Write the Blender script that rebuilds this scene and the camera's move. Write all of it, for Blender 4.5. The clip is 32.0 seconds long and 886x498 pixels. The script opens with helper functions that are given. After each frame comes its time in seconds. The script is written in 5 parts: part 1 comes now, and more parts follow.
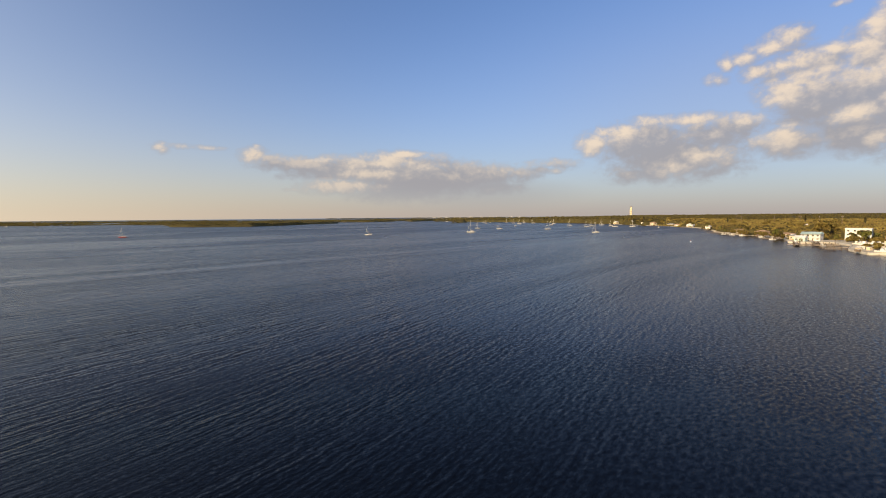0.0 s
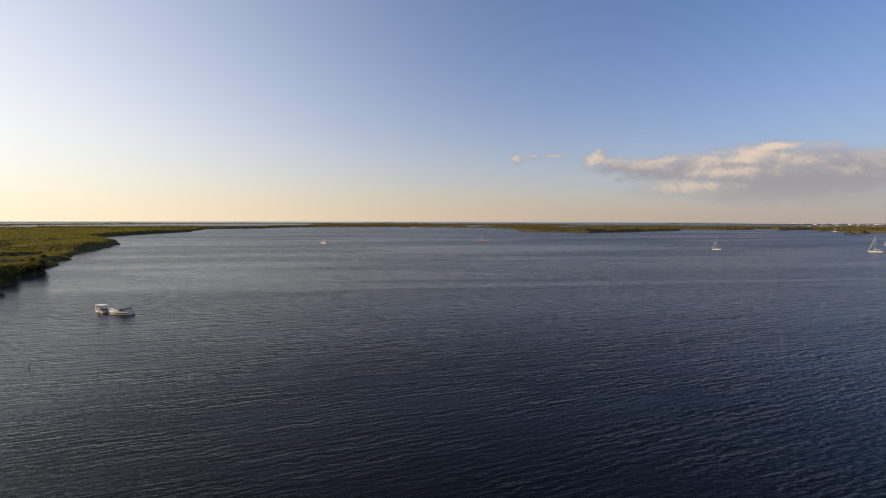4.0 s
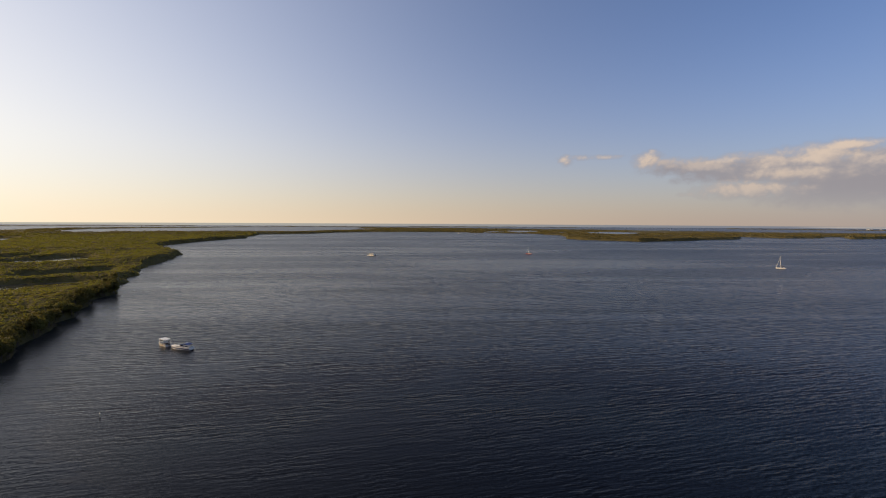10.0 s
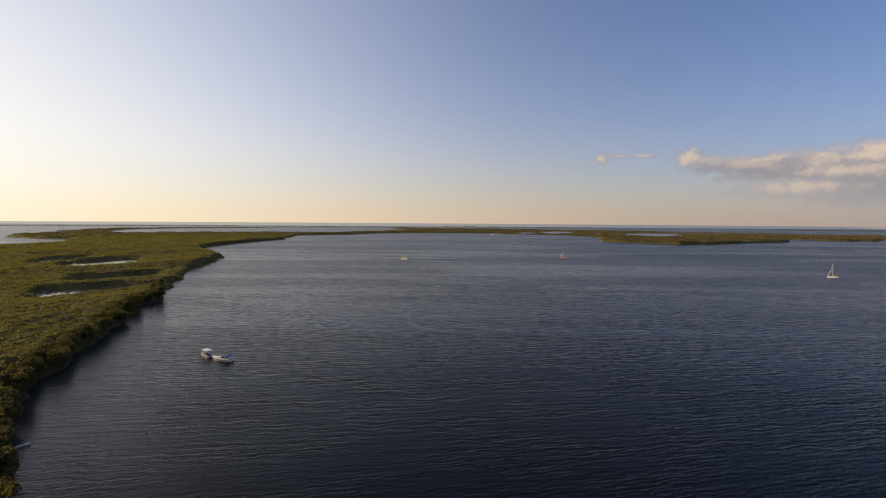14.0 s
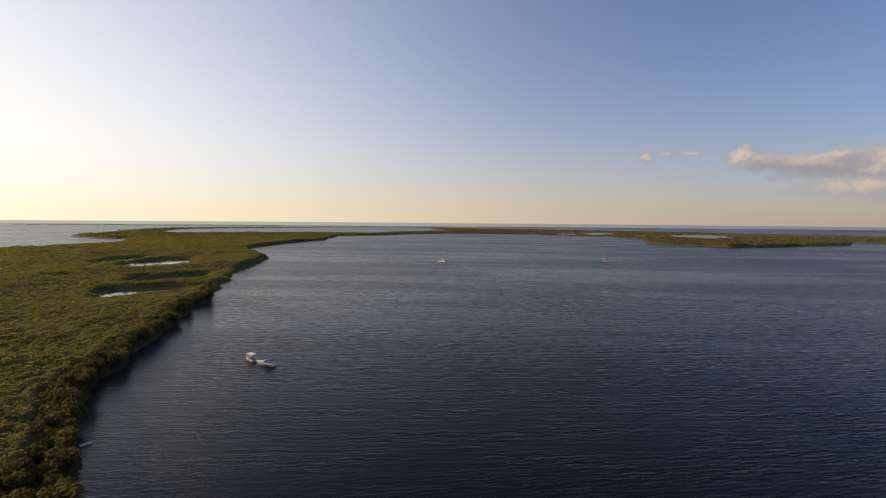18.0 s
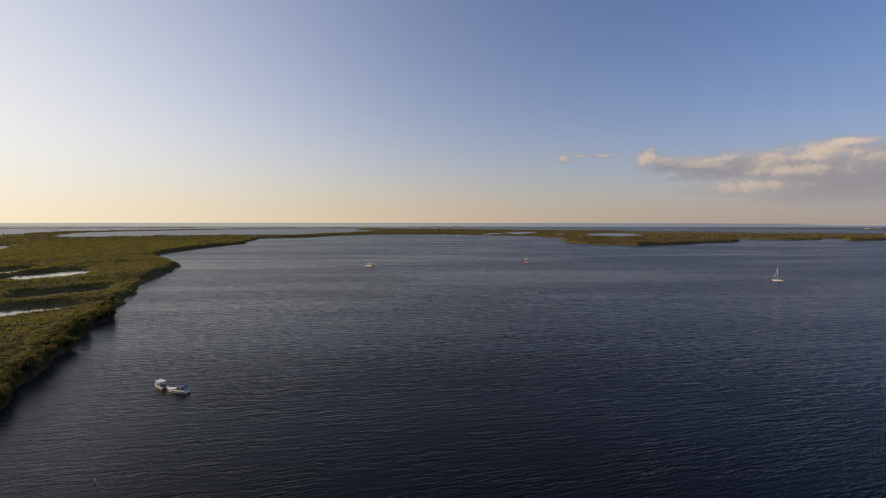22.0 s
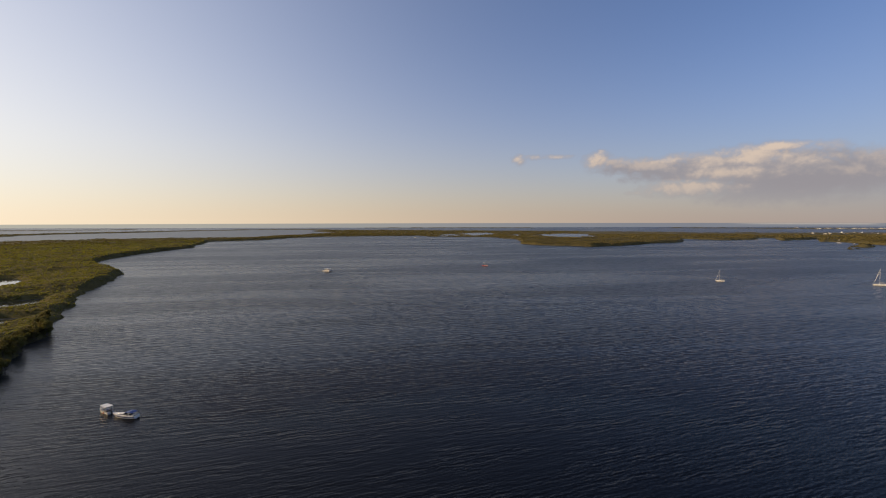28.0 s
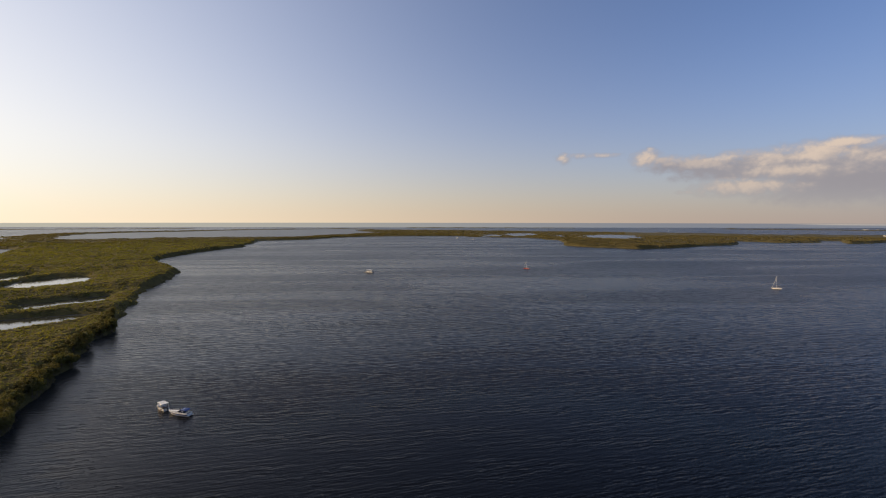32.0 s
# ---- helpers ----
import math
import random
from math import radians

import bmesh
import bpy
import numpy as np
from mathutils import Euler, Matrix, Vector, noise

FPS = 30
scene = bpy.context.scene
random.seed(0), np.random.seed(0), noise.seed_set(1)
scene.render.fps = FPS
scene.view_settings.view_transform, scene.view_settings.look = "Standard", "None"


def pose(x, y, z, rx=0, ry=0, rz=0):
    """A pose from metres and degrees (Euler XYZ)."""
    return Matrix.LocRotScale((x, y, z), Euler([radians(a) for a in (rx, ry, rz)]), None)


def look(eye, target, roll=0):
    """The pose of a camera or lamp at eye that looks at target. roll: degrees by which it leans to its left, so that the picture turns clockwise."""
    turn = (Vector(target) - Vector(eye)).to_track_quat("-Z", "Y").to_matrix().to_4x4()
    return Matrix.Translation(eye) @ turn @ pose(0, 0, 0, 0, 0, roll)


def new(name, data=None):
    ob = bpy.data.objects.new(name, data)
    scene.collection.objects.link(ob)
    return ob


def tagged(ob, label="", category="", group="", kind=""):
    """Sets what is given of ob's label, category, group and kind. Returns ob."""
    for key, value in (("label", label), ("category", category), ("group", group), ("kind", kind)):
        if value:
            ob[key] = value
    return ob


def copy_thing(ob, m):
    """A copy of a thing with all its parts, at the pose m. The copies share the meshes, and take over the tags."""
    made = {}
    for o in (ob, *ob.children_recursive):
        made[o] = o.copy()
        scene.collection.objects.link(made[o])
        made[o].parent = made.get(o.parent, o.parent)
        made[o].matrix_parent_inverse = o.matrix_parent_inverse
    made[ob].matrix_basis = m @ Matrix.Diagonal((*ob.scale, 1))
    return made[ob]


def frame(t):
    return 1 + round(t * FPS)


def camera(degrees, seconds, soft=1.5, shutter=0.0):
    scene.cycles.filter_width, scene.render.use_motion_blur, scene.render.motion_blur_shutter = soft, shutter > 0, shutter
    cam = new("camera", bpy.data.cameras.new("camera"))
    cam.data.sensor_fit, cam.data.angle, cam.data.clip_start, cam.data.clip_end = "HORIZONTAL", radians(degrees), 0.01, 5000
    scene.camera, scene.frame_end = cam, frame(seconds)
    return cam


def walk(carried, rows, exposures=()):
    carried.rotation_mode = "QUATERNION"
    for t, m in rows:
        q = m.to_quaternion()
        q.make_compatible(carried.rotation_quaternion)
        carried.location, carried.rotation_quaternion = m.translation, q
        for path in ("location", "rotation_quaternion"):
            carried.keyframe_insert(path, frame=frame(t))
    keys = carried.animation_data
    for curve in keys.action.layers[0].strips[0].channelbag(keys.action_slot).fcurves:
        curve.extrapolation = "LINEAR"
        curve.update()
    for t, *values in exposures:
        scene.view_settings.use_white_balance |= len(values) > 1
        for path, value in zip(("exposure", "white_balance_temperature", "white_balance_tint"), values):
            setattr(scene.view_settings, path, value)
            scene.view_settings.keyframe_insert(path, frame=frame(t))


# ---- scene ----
# Rows: seconds, x, y, z in metres, heading (clockwise from +y), tilt, lean in degrees.
PATH = [
    (0.00, -4.72, -3.61, 22.78, 47.45, -4.02, -0.49), (0.50, -4.04, -3.46, 23.56, 44.39, -3.97, -0.47),
    (1.00, -3.38, -3.25, 24.29, 40.51, -3.87, -0.45), (1.50, -2.76, -2.98, 25.03, 37.82, -3.83, -0.46),
    (2.00, -2.19, -2.61, 25.89, 34.50, -3.73, -0.34), (2.50, -1.67, -2.18, 26.97, 28.65, -3.68, -0.51),
    (3.00, -1.22, -1.72, 28.21, 20.81, -3.59, -0.24), (3.50, -0.79, -1.25, 29.56, 13.97, -3.50, -0.08),
    (4.00, -0.32, -0.80, 30.92, 8.40, -3.50, 0.13), (4.50, 0.16, -0.43, 32.23, 2.98, -3.50, 0.40),
    (5.00, 0.42, -0.51, 33.20, 0.92, -3.44, 0.53), (5.50, 0.36, -1.15, 34.45, 0.18, -3.39, 0.51),
    (6.00, 0.17, -1.84, 35.69, -0.28, -3.33, 0.43), (6.50, 0.03, -2.09, 36.67, -1.47, -3.27, 0.42),
    (7.00, -0.02, -1.94, 37.96, -3.30, -3.28, 0.50), (7.50, 0.03, -1.60, 39.27, -3.37, -3.26, 0.52),
    (8.00, 0.16, -1.10, 40.52, 0.41, -3.22, 0.43), (8.50, 0.23, -0.64, 41.64, 5.29, -3.24, 0.25),
    (9.00, 0.19, -0.31, 42.64, 9.98, -3.20, 0.06), (9.50, 0.14, -0.06, 43.53, 10.13, -3.20, 0.09),
    (10.00, 0.07, 0.09, 44.26, 2.87, -3.23, 0.33), (10.50, -0.09, 0.13, 44.90, -6.54, -3.27, 0.61),
    (11.00, -0.17, 0.20, 45.65, -8.27, -3.26, 0.48), (11.50, -0.17, 0.32, 46.53, -2.95, -3.23, 0.43),
    (12.00, -0.03, 0.51, 47.44, 2.80, -3.20, 0.21), (12.50, 0.12, 0.64, 48.32, 4.98, -3.21, 0.16),
    (13.00, 0.24, 0.65, 49.11, 5.13, -3.26, 0.13), (13.50, 0.32, 0.52, 49.72, 4.19, -3.23, 0.22),
    (14.00, 0.33, 0.26, 50.17, -1.15, -3.29, 0.40), (14.50, 0.24, -0.11, 50.50, -6.82, -3.34, 0.58),
    (15.00, 0.18, -0.46, 50.81, -7.52, -3.31, 0.56), (15.50, 0.20, -0.72, 51.17, -3.53, -3.23, 0.43),
    (16.00, 0.38, -0.82, 51.66, -1.23, -3.21, 0.35), (16.50, 0.75, -0.69, 52.31, -0.37, -3.26, 0.34),
    (17.00, 1.10, -0.50, 52.97, -0.96, -3.35, 0.37), (17.50, 1.23, -0.41, 53.50, -3.01, -3.35, 0.42),
    (18.00, 1.18, -0.41, 53.91, -5.80, -3.34, 0.48), (18.50, 1.16, -0.37, 54.37, -5.09, -3.36, 0.40),
    (19.00, 1.24, -0.22, 54.91, 0.08, -3.30, 0.19), (19.50, 1.37, -0.02, 55.62, 2.75, -3.33, 0.13),
    (20.00, 1.48, 0.12, 56.31, 2.24, -3.34, 0.17), (20.50, 1.53, 0.18, 56.96, -0.21, -3.36, 0.21),
    (21.00, 1.53, 0.16, 57.66, -1.61, -3.36, 0.29), (21.50, 1.56, 0.17, 58.41, -0.08, -3.35, 0.18),
    (22.00, 1.67, 0.22, 59.24, 2.96, -3.37, 0.06), (22.50, 1.81, 0.26, 60.05, 3.17, -3.35, 0.03),
    (23.00, 1.85, 0.20, 60.80, 2.43, -3.33, 0.08), (23.50, 1.80, 0.05, 61.43, 0.17, -3.32, 0.10),
    (24.00, 1.63, -0.18, 61.93, -1.07, -3.35, 0.14), (24.50, 1.43, -0.34, 62.36, -0.23, -3.35, 0.06),
    (25.00, 1.11, -0.30, 62.58, 0.67, -3.40, 0.06), (25.50, 0.64, 0.02, 62.52, 1.54, -3.36, 0.10),
    (26.00, 0.19, 0.43, 62.43, 1.96, -3.32, 0.15), (26.50, -0.07, 0.73, 62.53, 1.50, -3.33, 0.22),
    (27.00, -0.18, 0.91, 62.80, 0.47, -3.34, 0.24), (27.50, -0.28, 1.05, 63.20, 3.60, -3.35, 0.10),
    (28.00, -0.29, 1.14, 63.69, 8.10, -3.32, -0.12), (28.50, -0.23, 1.13, 64.19, 8.36, -3.31, -0.14),
    (29.00, -0.18, 0.98, 64.71, 2.51, -3.28, 0.20), (29.50, -0.26, 0.64, 65.23, -2.12, -3.37, 0.35),
    (30.00, -0.35, 0.28, 65.78, 0.45, -3.35, 0.11), (30.50, -0.30, 0.06, 66.44, 10.83, -3.39, -0.21),
    (31.00, 0.00, 0.00, 66.99, 14.00, -3.48, -0.30), (31.50, 0.49, 0.05, 67.23, 9.57, -3.39, -0.13),
    (32.00, 0.95, 0.06, 67.29, 3.04, -3.37, 0.07),
]
FOV = 86.01

cam = camera(FOV, 32.0, 1.05)
walk(cam, [(t, pose(x, y, z, 90 + tilt, 0, -head) @ pose(0, 0, 0, 0, 0, lean)) for t, x, y, z, head, tilt, lean in PATH],
     [(0, 0.29, 6560, 5), (2.5, 0.24, 6560, 5), (4, 0.15, 6600, 8), (7, 0.0, 6680, 10), (8, -0.08, 6680, 10), (9, -0.11, 6660, 10), (10, 0.0, 6680, 10), (11, 0.05, 6740, 10),
      (12, -0.13, 6660, 10), (13, -0.13, 6660, 10), (14, 0.0, 6700, 10), (15.5, 0.02, 6720, 10), (18, 0.03, 6700, 10), (19, -0.15, 6620, 10), (20, -0.11, 6620, 10), (22, -0.11, 6600, 10),
      (24, -0.07, 6640, 10), (27, 0.0, 6640, 10), (28, -0.02, 6640, 10), (29, 0.05, 6660, 10), (30, 0.0, 6640, 10), (31, -0.12, 6560, 10), (32, 0.03, 6620, 10)])

# ---- world and sun ----
SUN_AZ, SUN_EL = -82.0, 17.0
SUN_DIR = Vector((math.sin(radians(SUN_AZ)) * math.cos(radians(SUN_EL)), math.cos(radians(SUN_AZ)) * math.cos(radians(SUN_EL)), math.sin(radians(SUN_EL))))


class Nodes:
    """Short hand for building a node tree."""

    def __init__(self, tree):
        self.tree = tree

    def add(self, kind, **values):
        n = self.tree.nodes.new(kind)
        for key, value in values.items():
            setattr(n, key, value)
        return n

    def link(self, value, socket):
        if isinstance(value, bpy.types.NodeSocket):
            self.tree.links.new(value, socket)
        elif value is not None:
            socket.default_value = value

    def math(self, op, a, b=None, c=None, clamp=False):
        n = self.add("ShaderNodeMath", operation=op, use_clamp=clamp)
        for v, s in zip((a, b, c), n.inputs):
            self.link(v, s)
        return n.outputs[0]

    def ramp(self, value, lo, hi, out_lo=0.0, out_hi=1.0, smooth=True):
        n = self.add("ShaderNodeMapRange", interpolation_type="SMOOTHSTEP" if smooth else "LINEAR")
        for v, s in zip((value, lo, hi, out_lo, out_hi), n.inputs):
            self.link(v, s)
        return n.outputs[0]

    def mix(self, fac, a, b, blend="MIX"):
        n = self.add("ShaderNodeMix", data_type="RGBA", blend_type=blend)
        self.link(fac, n.inputs[0])
        self.link(a, n.inputs[6])
        self.link(b, n.inputs[7])
        return n.outputs[2]

    def noise(self, vector, scale, detail=4.0, rough=0.55, distort=0.0):
        n = self.add("ShaderNodeTexNoise", noise_dimensions="3D")
        self.link(vector, n.inputs["Vector"])
        n.inputs["Scale"].default_value = scale
        n.inputs["Detail"].default_value = detail
        n.inputs["Roughness"].default_value = rough
        n.inputs["Distortion"].default_value = distort
        return n.outputs["Fac"]

    def mapping(self, vector, scale=(1, 1, 1), rot=(0, 0, 0), loc=(0, 0, 0)):
        n = self.add("ShaderNodeMapping")
        self.link(vector, n.inputs["Vector"])
        n.inputs["Location"].default_value = loc
        n.inputs["Rotation"].default_value = rot
        n.inputs["Scale"].default_value = scale
        return n.outputs[0]


# Cloud banks low over the bay: azimuth, elevation, half width, half height in degrees, thickness.
BODY_LOW = [
    (27.0, 6.58, 2.24, 0.68, 0.7), (31.3, 5.91, 4.53, 0.88, 0.9), (36.8, 5.49, 7.46, 1.28, 1), (43.8, 4.89, 7.17, 1.95, 1), (42.8, 3.18, 6.77, 1.48, 0.9),
    (48.6, 4.3, 6.87, 1.73, 1), (52.3, 4.67, 5.3, 1.23, 0.9), (53.3, 3.22, 3.54, 0.76, 0.9), (35.8, 3.21, 4.53, 0.8, 0.6), (58.9, 5.24, 3.25, 0.54, 0.6),
    (60.7, 5.24, 1.4, 0.53, 0.5),
]
BODY_BANK = [
    (70.3, 7.77, 4.97, 1.98, 1), (73.5, 5.86, 5.91, 2.13, 1), (70.4, 4.28, 3.7, 1.03, 0.8), (76.5, 7.98, 3.59, 1.54, 0.9), (60.6, 5.8, 3.42, 0.7, 0.6),
    (56.5, 4.9, 2.76, 0.87, 0.7), (82.9, 6.62, 2.86, 1.29, 0.9), (85.4, 10.32, 3.58, 2.25, 1), (88.4, 10.14, 2.65, 2.59, 1), (88.5, 7.06, 2.44, 1.78, 1),
    (87.5, 6.18, 1.63, 0.61, 0.9), (84.6, 13.58, 4.1, 1.47, 0.8), (88.9, 14.08, 1.97, 2.19, 0.9), (90.3, 9.02, 1.89, 3.37, 1), (90.3, 15.29, 1.47, 2.37, 1),
    (78.9, 4.54, 1.75, 0.48, 0.5), (83.7, 5.32, 1.56, 0.45, 0.5), (82.3, 15.84, 2.1, 1.18, 0.7), (79.4, 14.92, 1.98, 0.81, 0.6), (78.5, 8.6, 3.16, 1.2, 0.85),
]
# Their sunlit heads.
HEADS_LOW = [
    (26.1, 6.86, 1.41, 0.8, 1), (17.2, 7.14, 0.71, 0.56, 0.8), (19.8, 7.41, 3.25, 0.31, 0.6), (32.8, 6.4, 2.77, 0.49, 0.7), (37.6, 6.07, 2.75, 0.86, 0.8),
    (39.3, 5.06, 3.83, 0.87, 0.9), (42.8, 7.15, 2.48, 0.53, 1), (41.6, 6.4, 3.78, 1.07, 1), (45.2, 5.74, 2.65, 0.64, 0.8), (35.5, 3.41, 3.99, 0.82, 1),
    (33.3, 3.52, 1.67, 0.66, 0.9), (29.7, 3.08, 0.72, 0.27, 0.6), (54.1, 4.98, 4.31, 0.62, 0.55), (60.7, 5.24, 1.32, 0.44, 0.5),
]
HEADS_BANK = [
    (64.9, 7.8, 1.79, 1.22, 1), (67.8, 8.8, 2.53, 1.1, 1), (70.6, 9.97, 2.73, 0.66, 0.7), (74.4, 9.74, 3.46, 0.72, 0.75), (79.5, 9.22, 1.99, 0.76, 0.75),
    (73.2, 4.85, 2.26, 0.92, 0.7), (76.3, 5.85, 2.66, 0.89, 0.8), (82.8, 7.08, 2.02, 1.12, 1), (83.0, 16.34, 1.51, 0.88, 0.9), (81.5, 15.71, 1.72, 0.84, 0.9),
    (79.1, 14.96, 1.66, 0.65, 0.8), (78.0, 14.76, 0.62, 0.95, 0.8), (77.1, 13.46, 1.19, 0.6, 0.7), (80.3, 13.6, 1.37, 0.72, 0.9), (84.5, 15.87, 0.88, 0.34, 0.5),
]
HEADS_HIGH = [
    (83.0, 11.27, 2.23, 1.17, 1), (83.9, 13.86, 2.89, 1.0, 0.9), (85.1, 12.5, 3.04, 1.55, 0.9), (86.4, 14.6, 1.73, 0.6, 0.8), (88.4, 14.17, 1.4, 1.22, 1),
    (89.4, 15.75, 0.96, 1.46, 1), (88.3, 11.93, 2.33, 1.02, 0.9), (88.1, 8.8, 1.66, 0.8, 1), (89.6, 6.51, 0.92, 0.74, 0.7), (86.7, 18.26, 0.84, 0.26, 0.6),
    (90.4, 12.45, 1.32, 1.72, 0.9), (60.6, 5.91, 2.4, 0.61, 0.5), (90.7, 9.76, 1.1, 1.17, 0.7),
]


VEILS = [(46.0, 3.6, 9.0, 1.7, 0.75), (53.0, 2.6, 12.0, 2.0, 0.45), (73.5, 6.2, 7.0, 2.2, 0.55), (86.0, 7.5, 7.0, 3.2, 0.7), (80.0, 10.0, 24.0, 11.0, 0.38)]


def cloud_group(name, blobs, ragged):
    """Cloud thickness at an azimuth and elevation in degrees."""
    tree = bpy.data.node_groups.new(name, "ShaderNodeTree")
    tree.interface.new_socket("az", in_out="INPUT", socket_type="NodeSocketFloat")
    tree.interface.new_socket("el", in_out="INPUT", socket_type="NodeSocketFloat")
    tree.interface.new_socket("thick", in_out="OUTPUT", socket_type="NodeSocketFloat")
    g = Nodes(tree)
    gin, gout = g.add("NodeGroupInput"), g.add("NodeGroupOutput")
    az, el = gin.outputs[0], gin.outputs[1]
    vec = g.add("ShaderNodeCombineXYZ")
    g.link(az, vec.inputs[0])
    g.link(g.math("MULTIPLY", el, 1.25), vec.inputs[1])
    rough = g.math("SUBTRACT", g.noise(vec.outputs[0], 0.62, 4.0, 0.50, 0.3), 0.5)
    tiny = g.math("SUBTRACT", g.noise(vec.outputs[0], 2.0, 3.0, 0.5), 0.5)
    total = None
    for a, e, ra, re, amp in blobs:
        dx = g.math("MULTIPLY", g.math("SUBTRACT", az, a), 1 / ra)
        dy = g.math("MULTIPLY", g.math("SUBTRACT", el, e), 1 / re)
        d2 = g.math("ADD", g.math("MULTIPLY", dx, dx), g.math("MULTIPLY", dy, dy))
        one = g.math("MULTIPLY", g.math("POWER", 2.718, g.math("MULTIPLY", d2, -0.7)), amp)
        total = one if total is None else g.math("MAXIMUM", total, one)
    shaped = g.math("ADD", total, g.math("ADD", g.math("MULTIPLY", rough, ragged), g.math("MULTIPLY", tiny, ragged * 0.30)))
    gate = g.ramp(total, 0.03, 0.30)
    g.link(g.math("MULTIPLY", shaped, gate), gout.inputs[0])
    return tree


def build_world():
    world = bpy.data.worlds.new("evening_sky")
    scene.world = world
    world.use_nodes = True
    tree = world.node_tree
    tree.nodes.clear()
    w = Nodes(tree)
    sky = w.add("ShaderNodeTexSky", sky_type="NISHITA", sun_disc=False, sun_elevation=radians(SUN_EL),
                sun_rotation=radians(SUN_AZ), altitude=0.0, air_density=1.0, dust_density=0.6, ozone_density=2.0)
    coord = w.add("ShaderNodeTexCoord").outputs["Generated"]
    sep = w.add("ShaderNodeSeparateXYZ")
    w.link(coord, sep.inputs[0])
    az = w.math("MULTIPLY", w.math("ARCTAN2", sep.outputs[0], sep.outputs[1]), 57.29578)
    el = w.math("MULTIPLY", w.math("ARCSINE", sep.outputs[2]), 57.29578)
    heads = cloud_group("cloud_heads", HEADS_LOW + HEADS_BANK + HEADS_HIGH, 1.15)
    bodies = cloud_group("cloud_bodies", BODY_LOW + BODY_BANK, 0.95)

    def thick(group, da, de):
        n = w.add("ShaderNodeGroup", node_tree=group)
        w.link(w.math("ADD", az, da), n.inputs[0])
        w.link(w.math("ADD", el, de), n.inputs[1])
        return n.outputs[0]

    head, sunward, body = thick(heads, 0, 0), thick(heads, -0.7, 0.55), thick(bodies, 0, 0)
    head_cover = w.ramp(head, 0.05, 0.92)
    cover = w.math("MAXIMUM", w.math("MULTIPLY", head_cover, 0.95), w.ramp(body, 0.10, 0.78, 0.0, 0.92))
    relief = w.ramp(w.math("SUBTRACT", head, w.math("MULTIPLY", sunward, 0.62)), -0.20, 0.75, 0.15, 1.0)
    body_lit = w.ramp(w.math("SUBTRACT", body, thick(bodies, -0.6, 0.9)), 0.0, 0.75, 0.0, 0.55)
    lit = w.math("MAXIMUM", w.math("MULTIPLY", head_cover, w.math("MULTIPLY", relief, 0.92)), body_lit)
    cloud = w.mix(w.math("MULTIPLY", lit, w.ramp(el, 3.0, 9.5, 0.68, 1.0)), CLOUD_SHADE, CLOUD_LIT)
    tinted = w.mix(1.0, sky.outputs[0], SKY_TINT, "MULTIPLY")
    bright = w.add("ShaderNodeVectorMath", operation="SCALE")
    w.link(tinted, bright.inputs[0])
    bright.inputs["Scale"].default_value = SKY_STRENGTH
    # Low haze, warm and bright round the sun, grey-rose away from it.
    toward = w.add("ShaderNodeVectorMath", operation="DOT_PRODUCT")
    w.link(coord, toward.inputs[0])
    toward.inputs[1].default_value = tuple(SUN_DIR)
    facing = w.math("MULTIPLY_ADD", toward.outputs["Value"], 0.5, 0.5)
    near_sun = w.math("MULTIPLY", w.math("POWER", facing, 4.0), w.math("MULTIPLY", w.ramp(el, 5.0, 30.0, 1.0, 0.6), w.ramp(el, 0.0, 9.0, 0.72, 1.0)))
    band = w.math("POWER", 2.718, w.math("MULTIPLY", w.math("MAXIMUM", el, 0.0), -1 / 7.2))
    hazed = w.mix(w.math("MULTIPLY", band, 0.85), bright.outputs[0], w.mix(w.math("POWER", facing, 1.7), HAZE_AWAY, HAZE_SUN))
    glow = w.mix(w.math("MULTIPLY", near_sun, 0.95, clamp=True), hazed, GLOW)
    veil = None
    for a, e, ra, re, amp in VEILS:
        d2 = w.math("ADD", w.math("POWER", w.math("MULTIPLY", w.math("ABSOLUTE", w.math("SUBTRACT", az, a)), 1 / ra), 2.0),
                    w.math("POWER", w.math("MULTIPLY", w.math("ABSOLUTE", w.math("SUBTRACT", el, e)), 1 / re), 2.0))
        one = w.math("MULTIPLY", w.math("POWER", 2.718, w.math("MULTIPLY", d2, -1.0)), amp)
        veil = one if veil is None else w.math("MAXIMUM", veil, one)
    veiled = w.mix(veil, glow, CLOUD_SHADE)
    low = w.ramp(el, 1.5, 4.5, 0.45, 0.95)
    haze = w.mix(w.math("MULTIPLY", cover, low), veiled, cloud)
    # The open sea beyond the drawn water, out to the horizon's dip.
    sunside = w.ramp(az, 40.0, -60.0)
    sea = w.mix(sunside, SEA_FAR, SEA_FAR_SUN)
    out_col = w.mix(w.ramp(el, -0.17, -0.25), haze, sea)
    # A long pale sandbar on the horizon.
    bar = w.math("MULTIPLY", w.math("MULTIPLY", w.ramp(az, 38.5, 43.0), w.ramp(az, 51.5, 49.5)), w.math("MULTIPLY", w.ramp(el, -0.37, -0.32), w.ramp(el, -0.23, -0.27)))
    out_col = w.mix(w.math("MULTIPLY", bar, 0.8), out_col, SANDBAR)
    bg = w.add("ShaderNodeBackground")
    w.link(out_col, bg.inputs[0])
    bg.inputs[1].default_value = 1.0
    w.link(bg.outputs[0], w.add("ShaderNodeOutputWorld").inputs[0])


